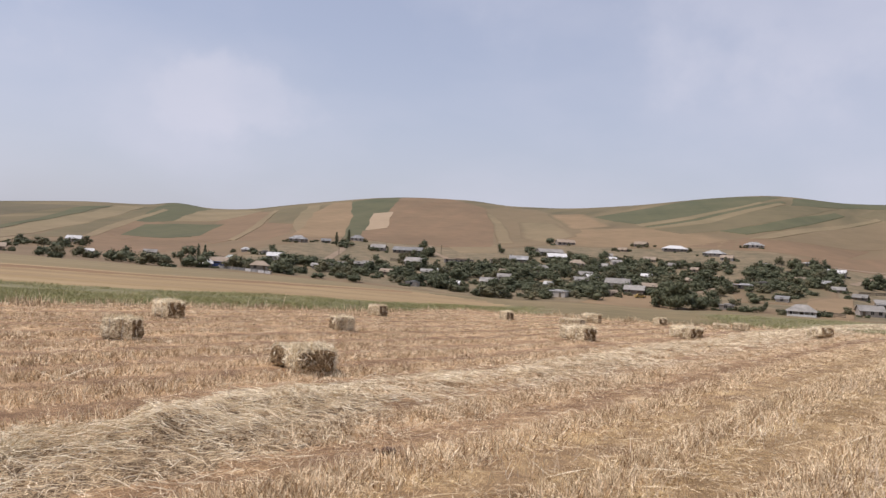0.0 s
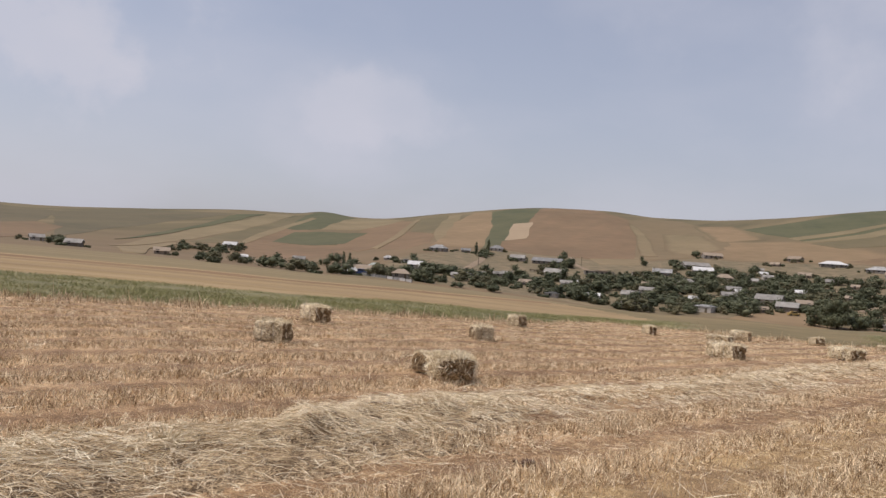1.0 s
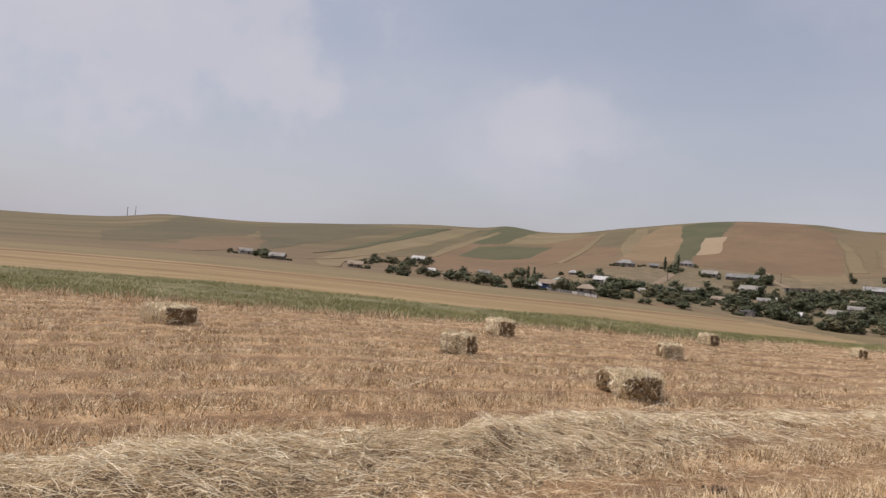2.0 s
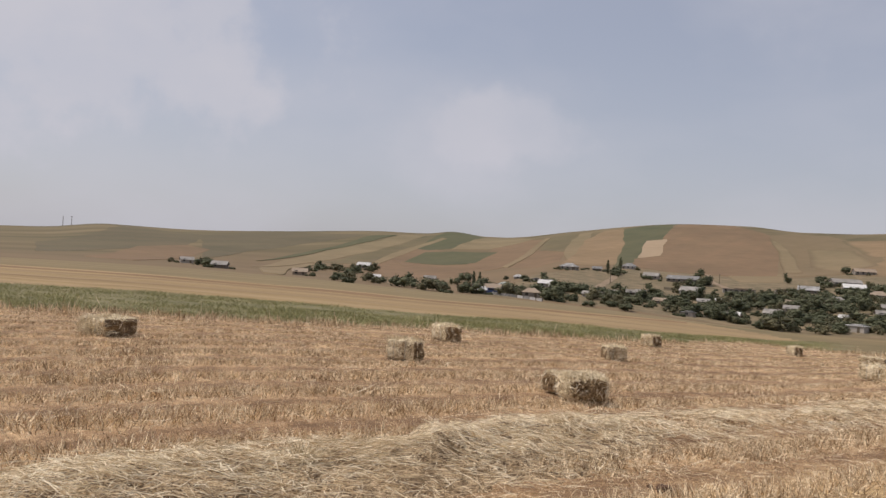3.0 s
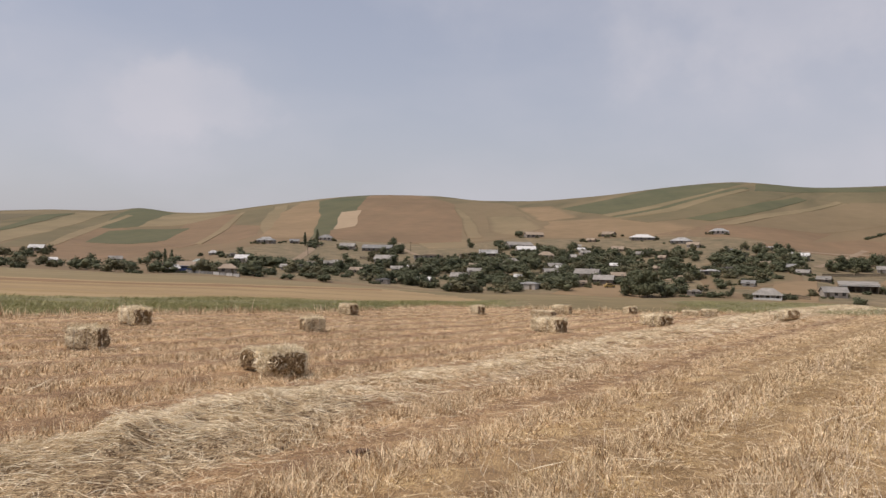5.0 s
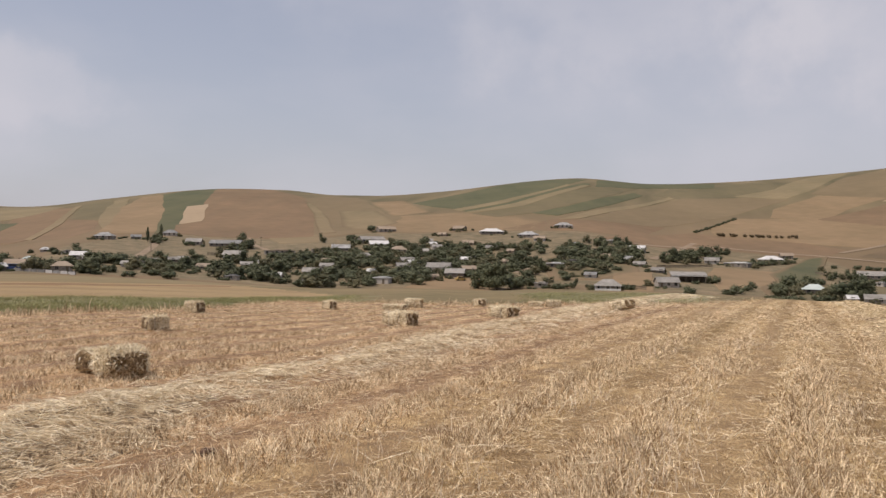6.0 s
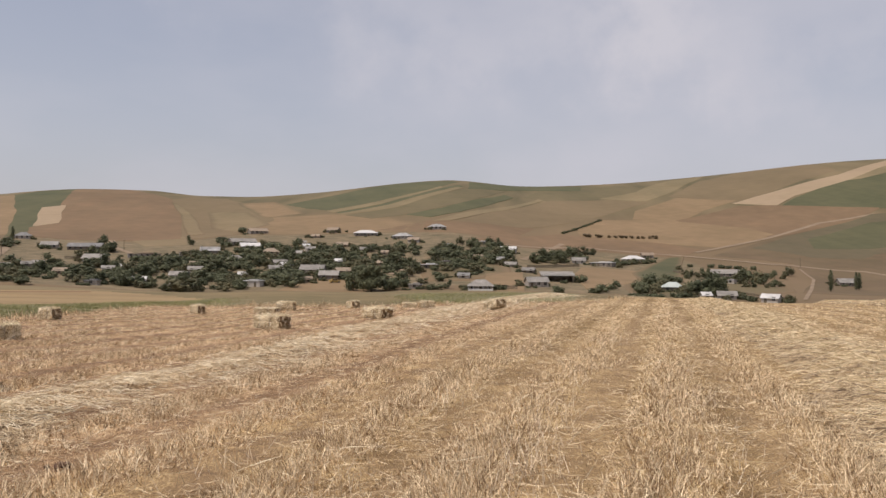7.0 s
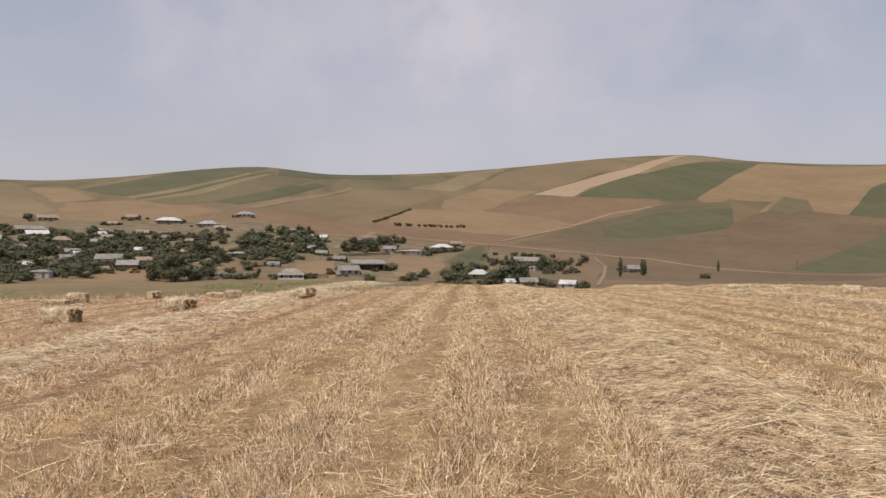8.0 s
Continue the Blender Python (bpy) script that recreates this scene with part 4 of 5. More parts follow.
def tree_kind(name, tall, spread, label, leaf, lobes=13, slim=False, count=640, low=0.02):
    """One tree, seven to ten metres tall, that is copied over the village."""
    top = new(name)
    bm = bmesh.new()
    fork = tall * (0.12 if slim else 0.22)
    limb(bm, (0, 0, -0.3), (0.05, 0, fork), 0.16 * tall / 6, 0.11 * tall / 6, 7)
    centres, radii = [], []
    for k in range(lobes):
        if slim:
            h = tall * (0.12 + 0.85 * (k + 0.5) / lobes)
            rad = spread * (0.35 + 0.65 * math.sin(math.pi * min(0.95, 0.25 + 0.75 * k / lobes)))
            c = Vector((rng.normal(0, 0.1), rng.normal(0, 0.1), h))
        else:
            a, u = rng.uniform(0, 6.28), rng.uniform(0, 1)
            rr = spread * math.sqrt(u) * 0.72
            h = tall * (low + 0.16) + (tall * (0.80 - low) - tall * 0.16) * rng.uniform(0, 1) * (1 - 0.55 * u)
            rad = spread * rng.uniform(0.22, 0.5) * (0.6 if lobes > 20 else 1.0)
            c = Vector((rr * math.cos(a), rr * math.sin(a), h))
            limb(bm, (0.05, 0, fork * rng.uniform(0.7, 1)), tuple(c), 0.05 * tall / 6, 0.02, 4)
        centres.append(tuple(c))
        radii.append(rad)
    if slim:
        limb(bm, (0.05, 0, fork), (0, 0, tall * 0.93), 0.09, 0.02, 5)
    part("trunk", bm, M["bark"], top)
    core = bmesh.new()
    for c, rad in zip(centres, radii):
        ball = bmesh.ops.create_icosphere(core, subdivisions=1, radius=rad * 0.72)["verts"]
        for w in ball:
            w.co *= 1 + 0.28 * noise.noise(w.co * 1.6 + Vector(c))
            w.co += Vector(c)
    cv = np.array([w.co[:] for w in core.verts])
    core.verts.index_update()
    ct = np.array([[w.index for w in f.verts] for f in core.faces])
    core.free()
    v, t = leaf_cloud(np.array(centres), np.array(radii), count, 0.27 if not slim else 0.2)
    me = mesh_of("crown", np.vstack([v, cv]), np.vstack([t, ct + len(v)]), leaf)
    me.polygons.foreach_set("use_smooth", np.ones(len(me.polygons), bool))
    part("crown", me, None, top)
    return tagged(top, label, "tree", "village trees")


WOOD = []


def put_tree(kind, x, y, scale, flat=1.0, single=True):
    """One tree of its own or, deep in the village, one of the joined woods."""
    m = Matrix.Translation((x, y, float(height(x, y)))) @ Matrix.Rotation(rng.uniform(0, 6.28), 4, "Z") @ Matrix.Diagonal((scale * flat, scale * flat, scale, 1))
    if not single:
        WOOD.append((kind, m))
        return None
    if kind not in FIRST:
        FIRST.add(kind)
        kind.matrix_world = m
        return kind
    ob = copy_thing(kind, Matrix.Identity(4))
    ob.matrix_basis = m
    return ob


FIRST = set()
ROUND = [tree_kind("tree", 6.5, 3.3, "dense dark green village tree with a rounded crown", M["leaf"]),
         tree_kind("tree", 7.5, 3.0, "tall leafy green tree among village houses", M["leaf"], 14),
         tree_kind("tree", 5.5, 3.6, "broad spreading green tree in a village yard", M["leaf"], 13),
         tree_kind("tree", 5.0, 2.6, "small greyish green fruit tree", M["leaf2"], 9, count=620),
         tree_kind("tree", 6.0, 3.0, "olive green garden tree with an uneven crown", M["leaf2"], 11)]
BUSH = tree_kind("bush", 3.0, 2.2, "low rounded dark green bush on dry ground", M["leaf"], 7, count=330, low=-0.1)
GREAT = tree_kind("tree", 11.0, 5.6, "great dark green tree with a broad dense crown", M["leaf"], 44, count=3600)
RUST = tree_kind("bush", 3.0, 2.2, "low brownish bush in a row along a field", M["rust_leaf"], 7, count=330, low=-0.1)
SLIM = tree_kind("poplar", 9.0, 0.95, "narrow upright dark poplar tree", M["leaf"], 14, True, 700)


def grove(count, corners):
    """Trees spread over a plot, clear of the houses."""
    count = math.ceil(count * 0.85)
    p = np.array(corners, float)
    lo, hi = p.min(0), p.max(0)
    done, tries = [], 0
    while len(done) < count and tries < count * 60:
        tries += 1
        x, y = rng.uniform(lo[0], hi[0]), rng.uniform(lo[1], hi[1])
        if not inside(np.array([x]), np.array([y]), corners)[0]:
            continue
        if any((x - a) ** 2 + (y - b) ** 2 < 6.5 for a, b in done) or any(math.hypot(x - a, y - b) < c * 0.8 + 0.8 or (abs(x - a * 0.985) < c * 0.6 and 0 < b - y < 5) for a, b, c in HOUSES):
            continue
        done.append((x, y))
        single = rng.random() < 0.36
        if rng.random() < 0.25:
            put_tree(BUSH, x, y, rng.uniform(0.6, 1.3), rng.uniform(1.1, 1.7), single)
        else:
            put_tree(ROUND[int(rng.choice(5, p=(0.28, 0.16, 0.26, 0.16, 0.14)))], x, y, min(1.05, 0.42 + 0.17 * rng.gamma(1.7)), rng.uniform(1.25, 1.9), single)


def sheds(count, corners):
    """Small outbuildings scattered over the yards."""
    p = np.array(corners, float)
    lo, hi = p.min(0), p.max(0)
    made = 0
    for _ in range(count * 30):
        x, y = rng.uniform(lo[0], hi[0]), rng.uniform(lo[1], hi[1])
        if made < count and inside(np.array([x]), np.array([y]), corners)[0] and all(math.hypot(x - a, y - b) > c + 6 for a, b, c in HOUSES):
            house(round(x, 1), round(y, 1), float(rng.uniform(2.8, 7.0)), "gable" if rng.random() < 0.8 else "flat", str(rng.choice(["white", "grey", "grey", "grey", "tan", "tan"])))
            made += 1


def shrubs(per_house):
    """Low bushes and garden growth round the houses."""
    for a, b, c in list(HOUSES):
        for _ in range(per_house):
            t = rng.uniform(0, 6.28)
            d = c + rng.uniform(1.5, 5.0)
            put_tree(BUSH if rng.random() < 0.7 else ROUND[3], a + d * math.cos(t), b + d * math.sin(t), rng.uniform(0.4, 0.8), 1.1, False)


def woods():
    """The trees that cannot be told apart, as one wood."""
    vs, ts, mi, off = [], [], [], 0
    for kind, m in WOOD:
        crown = [c for c in kind.children if c.name.startswith("crown")][0].data
        co = np.empty(len(crown.vertices) * 3, np.float32)
        crown.vertices.foreach_get("co", co)
        tri = np.empty(len(crown.polygons) * 3, np.int32)
        crown.loops.foreach_get("vertex_index", tri)
        a = np.array(m)
        vs.append(co.reshape(-1, 3) @ a[:3, :3].T + a[:3, 3])
        ts.append(tri.reshape(-1, 3) + off)
        off += len(crown.vertices)
        mi.append(np.full(len(ts[-1]), 1 if crown.materials[0] is M["leaf2"] else 0, np.int32))
    me = mesh_of("wood", np.vstack(vs), np.vstack(ts), [M["leaf"], M["leaf2"]])
    me.polygons.foreach_set("material_index", np.concatenate(mi))
    me.polygons.foreach_set("use_smooth", np.ones(len(me.polygons), bool))
    return tagged(new("village_greenery", me), "dense dark green trees and bushes between the houses", "trees", kind="stuff")


def lone_tree(x, y, tall):
    put_tree(GREAT if tall > 8 else ROUND[int(rng.integers(0, 3))] if tall > 4.5 else BUSH, x, y, tall / 10.0 if tall > 8 else tall / 5.8 if tall > 4.5 else tall / 3.0)


def garden_tree(x, y, tall):
    """A tree of a given height in a yard."""
    kind = BUSH if tall < 3.2 else GREAT if tall > 8 else ROUND[int(rng.integers(0, 5))]
    put_tree(kind, x, y, tall / (2.5 if tall < 3.2 else 10.0 if tall > 8 else 5.6), rng.uniform(1.0, 1.35))


def poplar(x, y, tall):
    put_tree(SLIM, x, y, tall / 9.0)


def hedge(count, a, b, kind):
    for k in range(count):
        u = (k + rng.uniform(-0.25, 0.25)) / (count - 1)
        put_tree(kind, a[0] + (b[0] - a[0]) * u, a[1] + (b[1] - a[1]) * u, rng.uniform(0.8, 1.25))


house(154, 554, 15.6, 'hip', 'white')
house(170, 521, 11.7, 'hip', 'white')
house(88, 603, 12.6, 'gable', 'tan')
house(67, 523, 15.6, 'gable', 'grey')
house(67, 490, 10.8, 'gable', 'white')
house(73, 453, 8.3, 'hip', 'tan')
house(51, 424, 7.7, 'hip', 'grey')
house(70, 390, 5.1, 'gable', 'white')
house(77, 363, 10.1, 'gable', 'grey')
house(46, 355, 3.9, 'gable', 'white')
house(45, 320, 7.5, 'flat', 'white')
house(79, 340, 7.7, 'gable', 'grey')
house(121, 279, 9.0, 'hip', 'grey', True)
house(150, 291, 8.0, 'gable', 'grey')
house(216, 457, 9.8, 'gable', 'white')
house(213, 487, 9.6, 'flat', 'white')
house(132, 365, 7.5, 'flat', 'white')
house(132, 322, 4.5, 'gable', 'white')
house(213, 572, 11.8, 'hip', 'white')
house(292, 438, 12.2, 'hip', 'white')
house(254, 411, 12.5, 'flat', 'white')
house(316, 458, 7.2, 'gable', 'tan')
house(244, 421, 7.5, 'gable', 'grey')
house(139, 586, 8.5, 'gable', 'tan')
house(119, 551, 5.1, 'gable', 'tan')
house(345, 325, 9.2, 'gable', 'grey')
house(127, 456, 6.1, 'gable', 'grey')
house(86, 446, 5.3, 'gable', 'grey')
house(99, 403, 4.8, 'gable', 'white')
house(146, 380, 5.8, 'flat', 'grey')
house(101, 294, 4.4, 'flat', 'grey')
house(-90, 517, 10.1, 'hip', 'white')
house(-75, 533, 5.6, 'gable', 'white')
house(-60, 581, 9.0, 'hip', 'white')
house(-21, 510, 17.8, 'gable', 'white')
house(-94, 372, 5.4, 'hip', 'green')
house(-70, 320, 6.8, 'hip', 'tan')
house(-77, 384, 6.8, 'gable', 'white')
house(-107, 453, 4.8, 'hip', 'white')
house(-14, 435, 9.6, 'gable', 'grey')
house(-11, 321, 4.6, 'flat', 'white')
house(44, 480, 10.0, 'gable', 'white')
house(9, 465, 16.2, 'flat', 'tan')
house(5, 335, 4.8, 'gable', 'white')
house(0, 395, 4.1, 'gable', 'white')
house(-7, 385, 5.0, 'gable', 'grey')
house(29, 385, 6.0, 'gable', 'grey')
house(17, 311, 4.4, 'gable', 'grey')
house(-40, 518, 8.7, 'gable', 'grey')
house(-46, 378, 4.4, 'gable', 'grey')
house(-237, 536, 9.1, 'gable', 'white')
house(-161, 378, 4.8, 'gable', 'white')
house(-155, 442, 6.4, 'gable', 'grey')
house(-251, 351, 6.1, 'gable', 'grey')
house(-202, 306, 6.2, 'gable', 'grey')
house(-173, 323, 6.1, 'gable', 'tan')
house(198, 270, 7.6, 'hip', 'green')
house(199, 240, 6.2, 'gable', 'grey')
house(190, 240, 3.0, 'gable', 'white')
house(292, 353, 14.5, 'gable', 'grey')
house(207, 227, 5.6, 'gable', 'white')
house(264, 315, 3.4, 'flat', 'white')
open_shed(172, 315, 13.6)
sheds(22, [(-56, 371), (-24, 423), (6, 484), (41, 518), (110, 513), (142, 470), (109, 348), (58, 314), (36, 308), (-22, 323)])
sheds(8, [(-114, 372), (-99, 440), (-58, 387), (-44, 325), (-91, 305)])
sheds(6, [(98, 480), (175, 504), (223, 475), (144, 308), (104, 298), (96, 398)])
sheds(3, [(193, 412), (286, 470), (223, 345), (143, 285)])
grove(60, [(58, 572), (103, 506), (114, 476), (84, 412), (45, 444)])
grove(14, [(35, 349), (49, 364), (63, 337), (41, 305), (31, 303)])
grove(15, [(-90, 346), (-51, 341), (-30, 311), (-37, 302), (-62, 306)])
grove(11, [(-57, 350), (-42, 438), (-24, 423), (-20, 326), (-39, 321)])
grove(345, [(-52, 378), (-22, 396), (5, 449), (39, 491), (55, 459), (100, 464), (125, 442), (109, 348), (80, 339), (57, 310), (35, 301), (4, 306), (-22, 323), (-40, 326)])
grove(26, [(-110, 350), (-99, 440), (-58, 387), (-44, 320), (-64, 314), (-91, 297)])
grove(10, [(-244, 466), (-243, 512), (-227, 478), (-217, 408)])
grove(7, [(-227, 490), (-227, 532), (-211, 495), (-209, 456)])
grove(6, [(-142, 291), (-154, 336), (-130, 285), (-132, 274)])
grove(8, [(-157, 349), (-135, 371), (-111, 306), (-120, 282)])
grove(8, [(-128, 352), (-112, 352), (-92, 290), (-103, 289)])
grove(4, [(-246, 349), (-259, 382), (-214, 315), (-208, 295)])
grove(50, [(88, 365), (117, 417), (134, 409), (126, 334), (111, 299), (90, 294), (79, 297)])
grove(72, [(141, 405), (169, 439), (226, 482), (180, 383), (138, 374)])
grove(72, [(86, 425), (114, 476), (168, 482), (148, 426), (98, 385)])
grove(28, [(202, 401), (261, 471), (299, 492), (280, 461), (223, 404)])
grove(30, [(135, 378), (164, 397), (184, 402), (164, 357), (136, 327), (120, 327)])
grove(7, [(-70, 530), (-38, 537), (-38, 499), (-62, 499)])
grove(12, [(-27, 479), (-8, 507), (-7, 468), (-25, 452)])
lone_tree(84, 294, 11.5)
lone_tree(78, 297, 7.0)
lone_tree(91, 294, 6.5)
lone_tree(-128, 403, 5.0)
lone_tree(-136, 446, 7.0)
lone_tree(-12, 538, 7.0)
lone_tree(-6, 500, 6.0)
lone_tree(38, 543, 6.0)
lone_tree(78, 612, 6.0)
lone_tree(146, 266, 4.0)
lone_tree(334, 268, 4.2)
lone_tree(195, 462, 7.0)
lone_tree(220, 477, 6.0)
garden_tree(208, 407, 6.2)
garden_tree(220, 418, 9.0)
garden_tree(232, 423, 8.2)
garden_tree(255, 452, 7.1)
garden_tree(270, 465, 7.3)
garden_tree(287, 479, 5.7)
garden_tree(143, 291, 4.2)
garden_tree(128, 278, 3.1)
garden_tree(160, 264, 2.9)
garden_tree(166, 268, 3.9)
garden_tree(178, 279, 3.6)
garden_tree(174, 453, 4.6)
garden_tree(193, 477, 5.6)
garden_tree(195, 462, 6.1)
garden_tree(206, 464, 6.9)
garden_tree(191, 419, 6.9)
garden_tree(182, 388, 5.2)
garden_tree(190, 394, 3.6)
garden_tree(180, 310, 4.4)
garden_tree(186, 316, 3.5)
garden_tree(112, 289, 3.4)
garden_tree(106, 287, 2.9)
garden_tree(113, 339, 4.9)
garden_tree(120, 347, 6.0)
garden_tree(98, 302, 5.6)
garden_tree(177, 260, 4.6)
garden_tree(181, 260, 5.2)
garden_tree(188, 265, 5.4)
garden_tree(192, 279, 5.6)
garden_tree(200, 286, 6)
garden_tree(201, 280, 4.6)
garden_tree(221, 304, 4.3)
garden_tree(233, 314, 3.8)
garden_tree(225, 313, 4.3)
garden_tree(190, 282, 3.6)
garden_tree(214, 309, 4)
garden_tree(191, 252, 6.2)
garden_tree(192, 247, 6.4)
garden_tree(202, 263, 6)
garden_tree(202, 256, 3.8)
garden_tree(198, 248, 8.2)
garden_tree(201, 248, 8.6)
garden_tree(212, 263, 8)
garden_tree(232, 283, 5.2)
garden_tree(209, 246, 4)
garden_tree(206, 240, 3)
garden_tree(204, 236, 2.4)
garden_tree(205, 234, 2.4)
garden_tree(291, 391, 3.4)
garden_tree(273, 362, 3.8)
garden_tree(261, 342, 4.2)
garden_tree(272, 349, 3.8)
garden_tree(270, 342, 5.2)
garden_tree(279, 349, 4.8)
garden_tree(277, 325, 5.6)
garden_tree(275, 319, 7)
garden_tree(285, 326, 7.6)
garden_tree(284, 320, 6.6)
garden_tree(280, 312, 5.2)
garden_tree(254, 294, 3.3)
garden_tree(257, 292, 3.3)
garden_tree(264, 292, 3.7)
garden_tree(272, 296, 3.8)
garden_tree(282, 303, 3.8)
garden_tree(311, 343, 3.6)
garden_tree(321, 350, 4.2)
garden_tree(322, 345, 4.6)
garden_tree(342, 362, 5.6)
garden_tree(323, 403, 3)
garden_tree(327, 399, 3)
garden_tree(330, 396, 2.6)
garden_tree(332, 392, 3)
garden_tree(342, 389, 3)
garden_tree(311, 408, 2.6)
garden_tree(259, 411, 3.6)
garden_tree(264, 415, 3.9)
garden_tree(267, 416, 4)
garden_tree(270, 416, 3.5)
garden_tree(275, 420, 3.9)
garden_tree(278, 421, 3.5)
garden_tree(283, 424, 3.8)
garden_tree(286, 425, 3.4)
garden_tree(291, 428, 3.8)
garden_tree(294, 428, 3.3)
garden_tree(298, 431, 3.5)
garden_tree(302, 431, 3.2)
garden_tree(164, 245, 2.2)
garden_tree(166, 247, 2.4)
garden_tree(164, 242, 2.2)
garden_tree(170, 241, 2.6)
garden_tree(170, 245, 2.2)
garden_tree(168, 239, 2.5)
garden_tree(171, 240, 2.2)
garden_tree(177, 239, 2.4)
garden_tree(182, 245, 2.6)
garden_tree(185, 245, 2.8)
poplar(286, 278, 10.0)
poplar(321, 297, 9.0)
poplar(324, 298, 9.0)
poplar(399, 311, 7.0)
poplar(-66, 515, 9.0)
poplar(-62, 546, 10.0)
poplar(-109, 372, 8.0)
poplar(-106, 372, 7.5)
hedge(14, (326, 587), (398, 651), BUSH)
hedge(13, (334, 568), (383, 544), RUST)
shrubs(5)
woods()


# ---- the stubble field ----
def windrow_line(k, u):
    """How far across the rows each windrow of cut straw lies."""
    if k == 0:
        return -5.4 - 2.0 * (1 - np.exp(-np.maximum(u, -4) / 11)) + 0.18 * np.sin(u * 0.55) + 0.1 * np.sin(u * 1.7)
    return (2.75, 13.2, 23.5)[k - 1] + 0.5 * (1 - np.exp(-np.maximum(u, 0) / 12)) + 0.2 * np.sin(u * 0.4 + k)


WINDROWS = ((0, -8.0, 62.0, 0.68, 0.26), (1, -6.0, 66.0, 1.15, 0.19), (2, 6.0, 78.0, 0.9, 0.22), (3, 6.0, 84.0, 0.9, 0.24))


def swath(k, u, v, wide, tall):
    """The height of the straw of a windrow above the ground."""
    w = (v - windrow_line(k, u)) / (wide * (1 + 0.25 * lumps(u, k * 7.0 + 0 * u, 1.3)))
    h = tall * (0.85 + 0.25 * lumps(u, v, 1.5, k * 3.1) + 0.3 * lumps(u, v, 0.5, 2.0) + 0.35 * lumps(u, v, 0.2, k))
    if k == 0:
        h = h * (0.42 + 0.62 / (1 + np.exp((u - 6.9) / 0.3)) - 0.2 * np.exp(-((u - 2.6) / 0.8) ** 2) - 0.12 * np.exp(-((u - 6.4) / 0.7) ** 2))
    return np.maximum(h, tall * 0.2) * np.exp(-np.abs(w) ** (1.9 if k == 0 else 2.4))


def xy(u, v):
    return u * ALONG[0] + v * ACROSS[0], u * ALONG[1] + v * ACROSS[1]


def windrow(k, u0, u1, wide, tall):
    top = new("windrow")
    us, vs = np.arange(u0, u1, 0.12), np.linspace(-2.0 * wide, 2.0 * wide, 34)
    U, W = np.meshgrid(us, vs, indexing="ij")
    V = windrow_line(k, U) + W
    X, Y = xy(U, V)
    s = swath(k, U, V, wide, tall)
    Z = height(X, Y) + s - 0.035 + 0.02 * lumps(X, Y, 0.09) - (0.06 * np.clip((U - 6.5) / 1.5, 0, 1) if k == 0 else 0.02)
    n = len(vs)
    i, j = np.meshgrid(np.arange(len(us) - 1), np.arange(n - 1), indexing="ij")
    q = np.stack([i * n + j, i * n + j + 1, (i + 1) * n + j + 1, (i + 1) * n + j], -1).reshape(-1, 4)[:, ::-1]
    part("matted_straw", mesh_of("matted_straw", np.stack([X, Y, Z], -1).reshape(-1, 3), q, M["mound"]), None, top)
    near = (150000, 105000, 20000, 20000)[k]
    u = u0 + (u1 - u0) * rng.random(near) ** (1.6 if k < 2 else 1.0)
    w = rng.normal(0, 0.55 * wide, near)
    w = np.where((w > 0) & (rng.random(near) < 0.3), w * 2.0, w)
    w = np.where((k == 0) & (u > 7), w * 1.35, w)
    v = windrow_line(k, u) + w
    flat = (k > 0) | (u > 7)
    keep = rng.random(near) < np.where(flat, np.clip((0.5 if k == 0 else 0.66) + 0.55 * lumps(u, v, 0.45, 3.0) + 0.4 * lumps(u, v, 0.16, 7.0), 0.12, 1), np.clip(0.8 + 0.5 * lumps(u, v, 0.2, 7.0), 0.2, 1))
    u, v = u[keep], v[keep]
    near = len(u)
    x, y = xy(u, v)
    far = np.hypot(x, y)
    s = swath(k, u, v, wide, tall)
    z = height(x, y) + s * rng.uniform(0.88, 1.08, near) + rng.uniform(0.0, 0.05, near)
    # combed into sheaves that lie together
    fan = 0.55 + 1.35 / (1 + np.exp((5.2 - u) / 0.4)) - 1.0 / (1 + np.exp((7.4 - u) / 0.3)) if k == 0 else 1.2
    a = 0.9 * lumps(u, v, 0.6, 5.0) + 1.0 * lumps(u, v, 0.2, 1.0) + rng.normal(0, 1, near) * np.where(rng.random(near) < 0.5, 1.3, 0.65) + ROW + fan
    ln = rng.uniform(0.05, 0.24, near) + 0.25 * rng.random(near) ** 5
    su, sv = (swath(k, u + 0.1, v, wide, tall) - s) / 0.1, (swath(k, u, v + 0.1, wide, tall) - s) / 0.1
    ax, ay = np.sin(a), np.cos(a)
    tilt = 0.6 * np.clip(su * (ax * ALONG[0] + ay * ALONG[1]) + sv * (ax * ACROSS[0] + ay * ACROSS[1]), -0.6, 0.6) + rng.normal(0, 0.14, near)
    along = np.stack([np.sin(a), np.cos(a), tilt], 1) * ln[:, None]
    bow = np.stack([rng.normal(0, 0.009, near), rng.normal(0, 0.009, near), rng.uniform(-0.005, 0.014, near)], 1)
    vv, tt = straws(np.stack([x, y, z], 1), along, bow, 0.0030 + 0.00037 * far)
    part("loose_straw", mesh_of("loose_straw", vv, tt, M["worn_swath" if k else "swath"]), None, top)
    return tagged(top, "long raked windrow of pale dry straw on stubble", "straw row", "windrows", "stuff")


for row in WINDROWS:
    windrow(*row)


def spread(n, near, far, power):
    r = near + (far - near) * rng.random(n) ** power
    b = rng.uniform(-68, 54, n) if near > 0 else rng.uniform(-180, 180, n)
    x, y = polar(b, r)
    keep = r < knots(b, EDGE_BEARING, STUBBLE_END) - 0.2
    return x[keep], y[keep], r[keep]


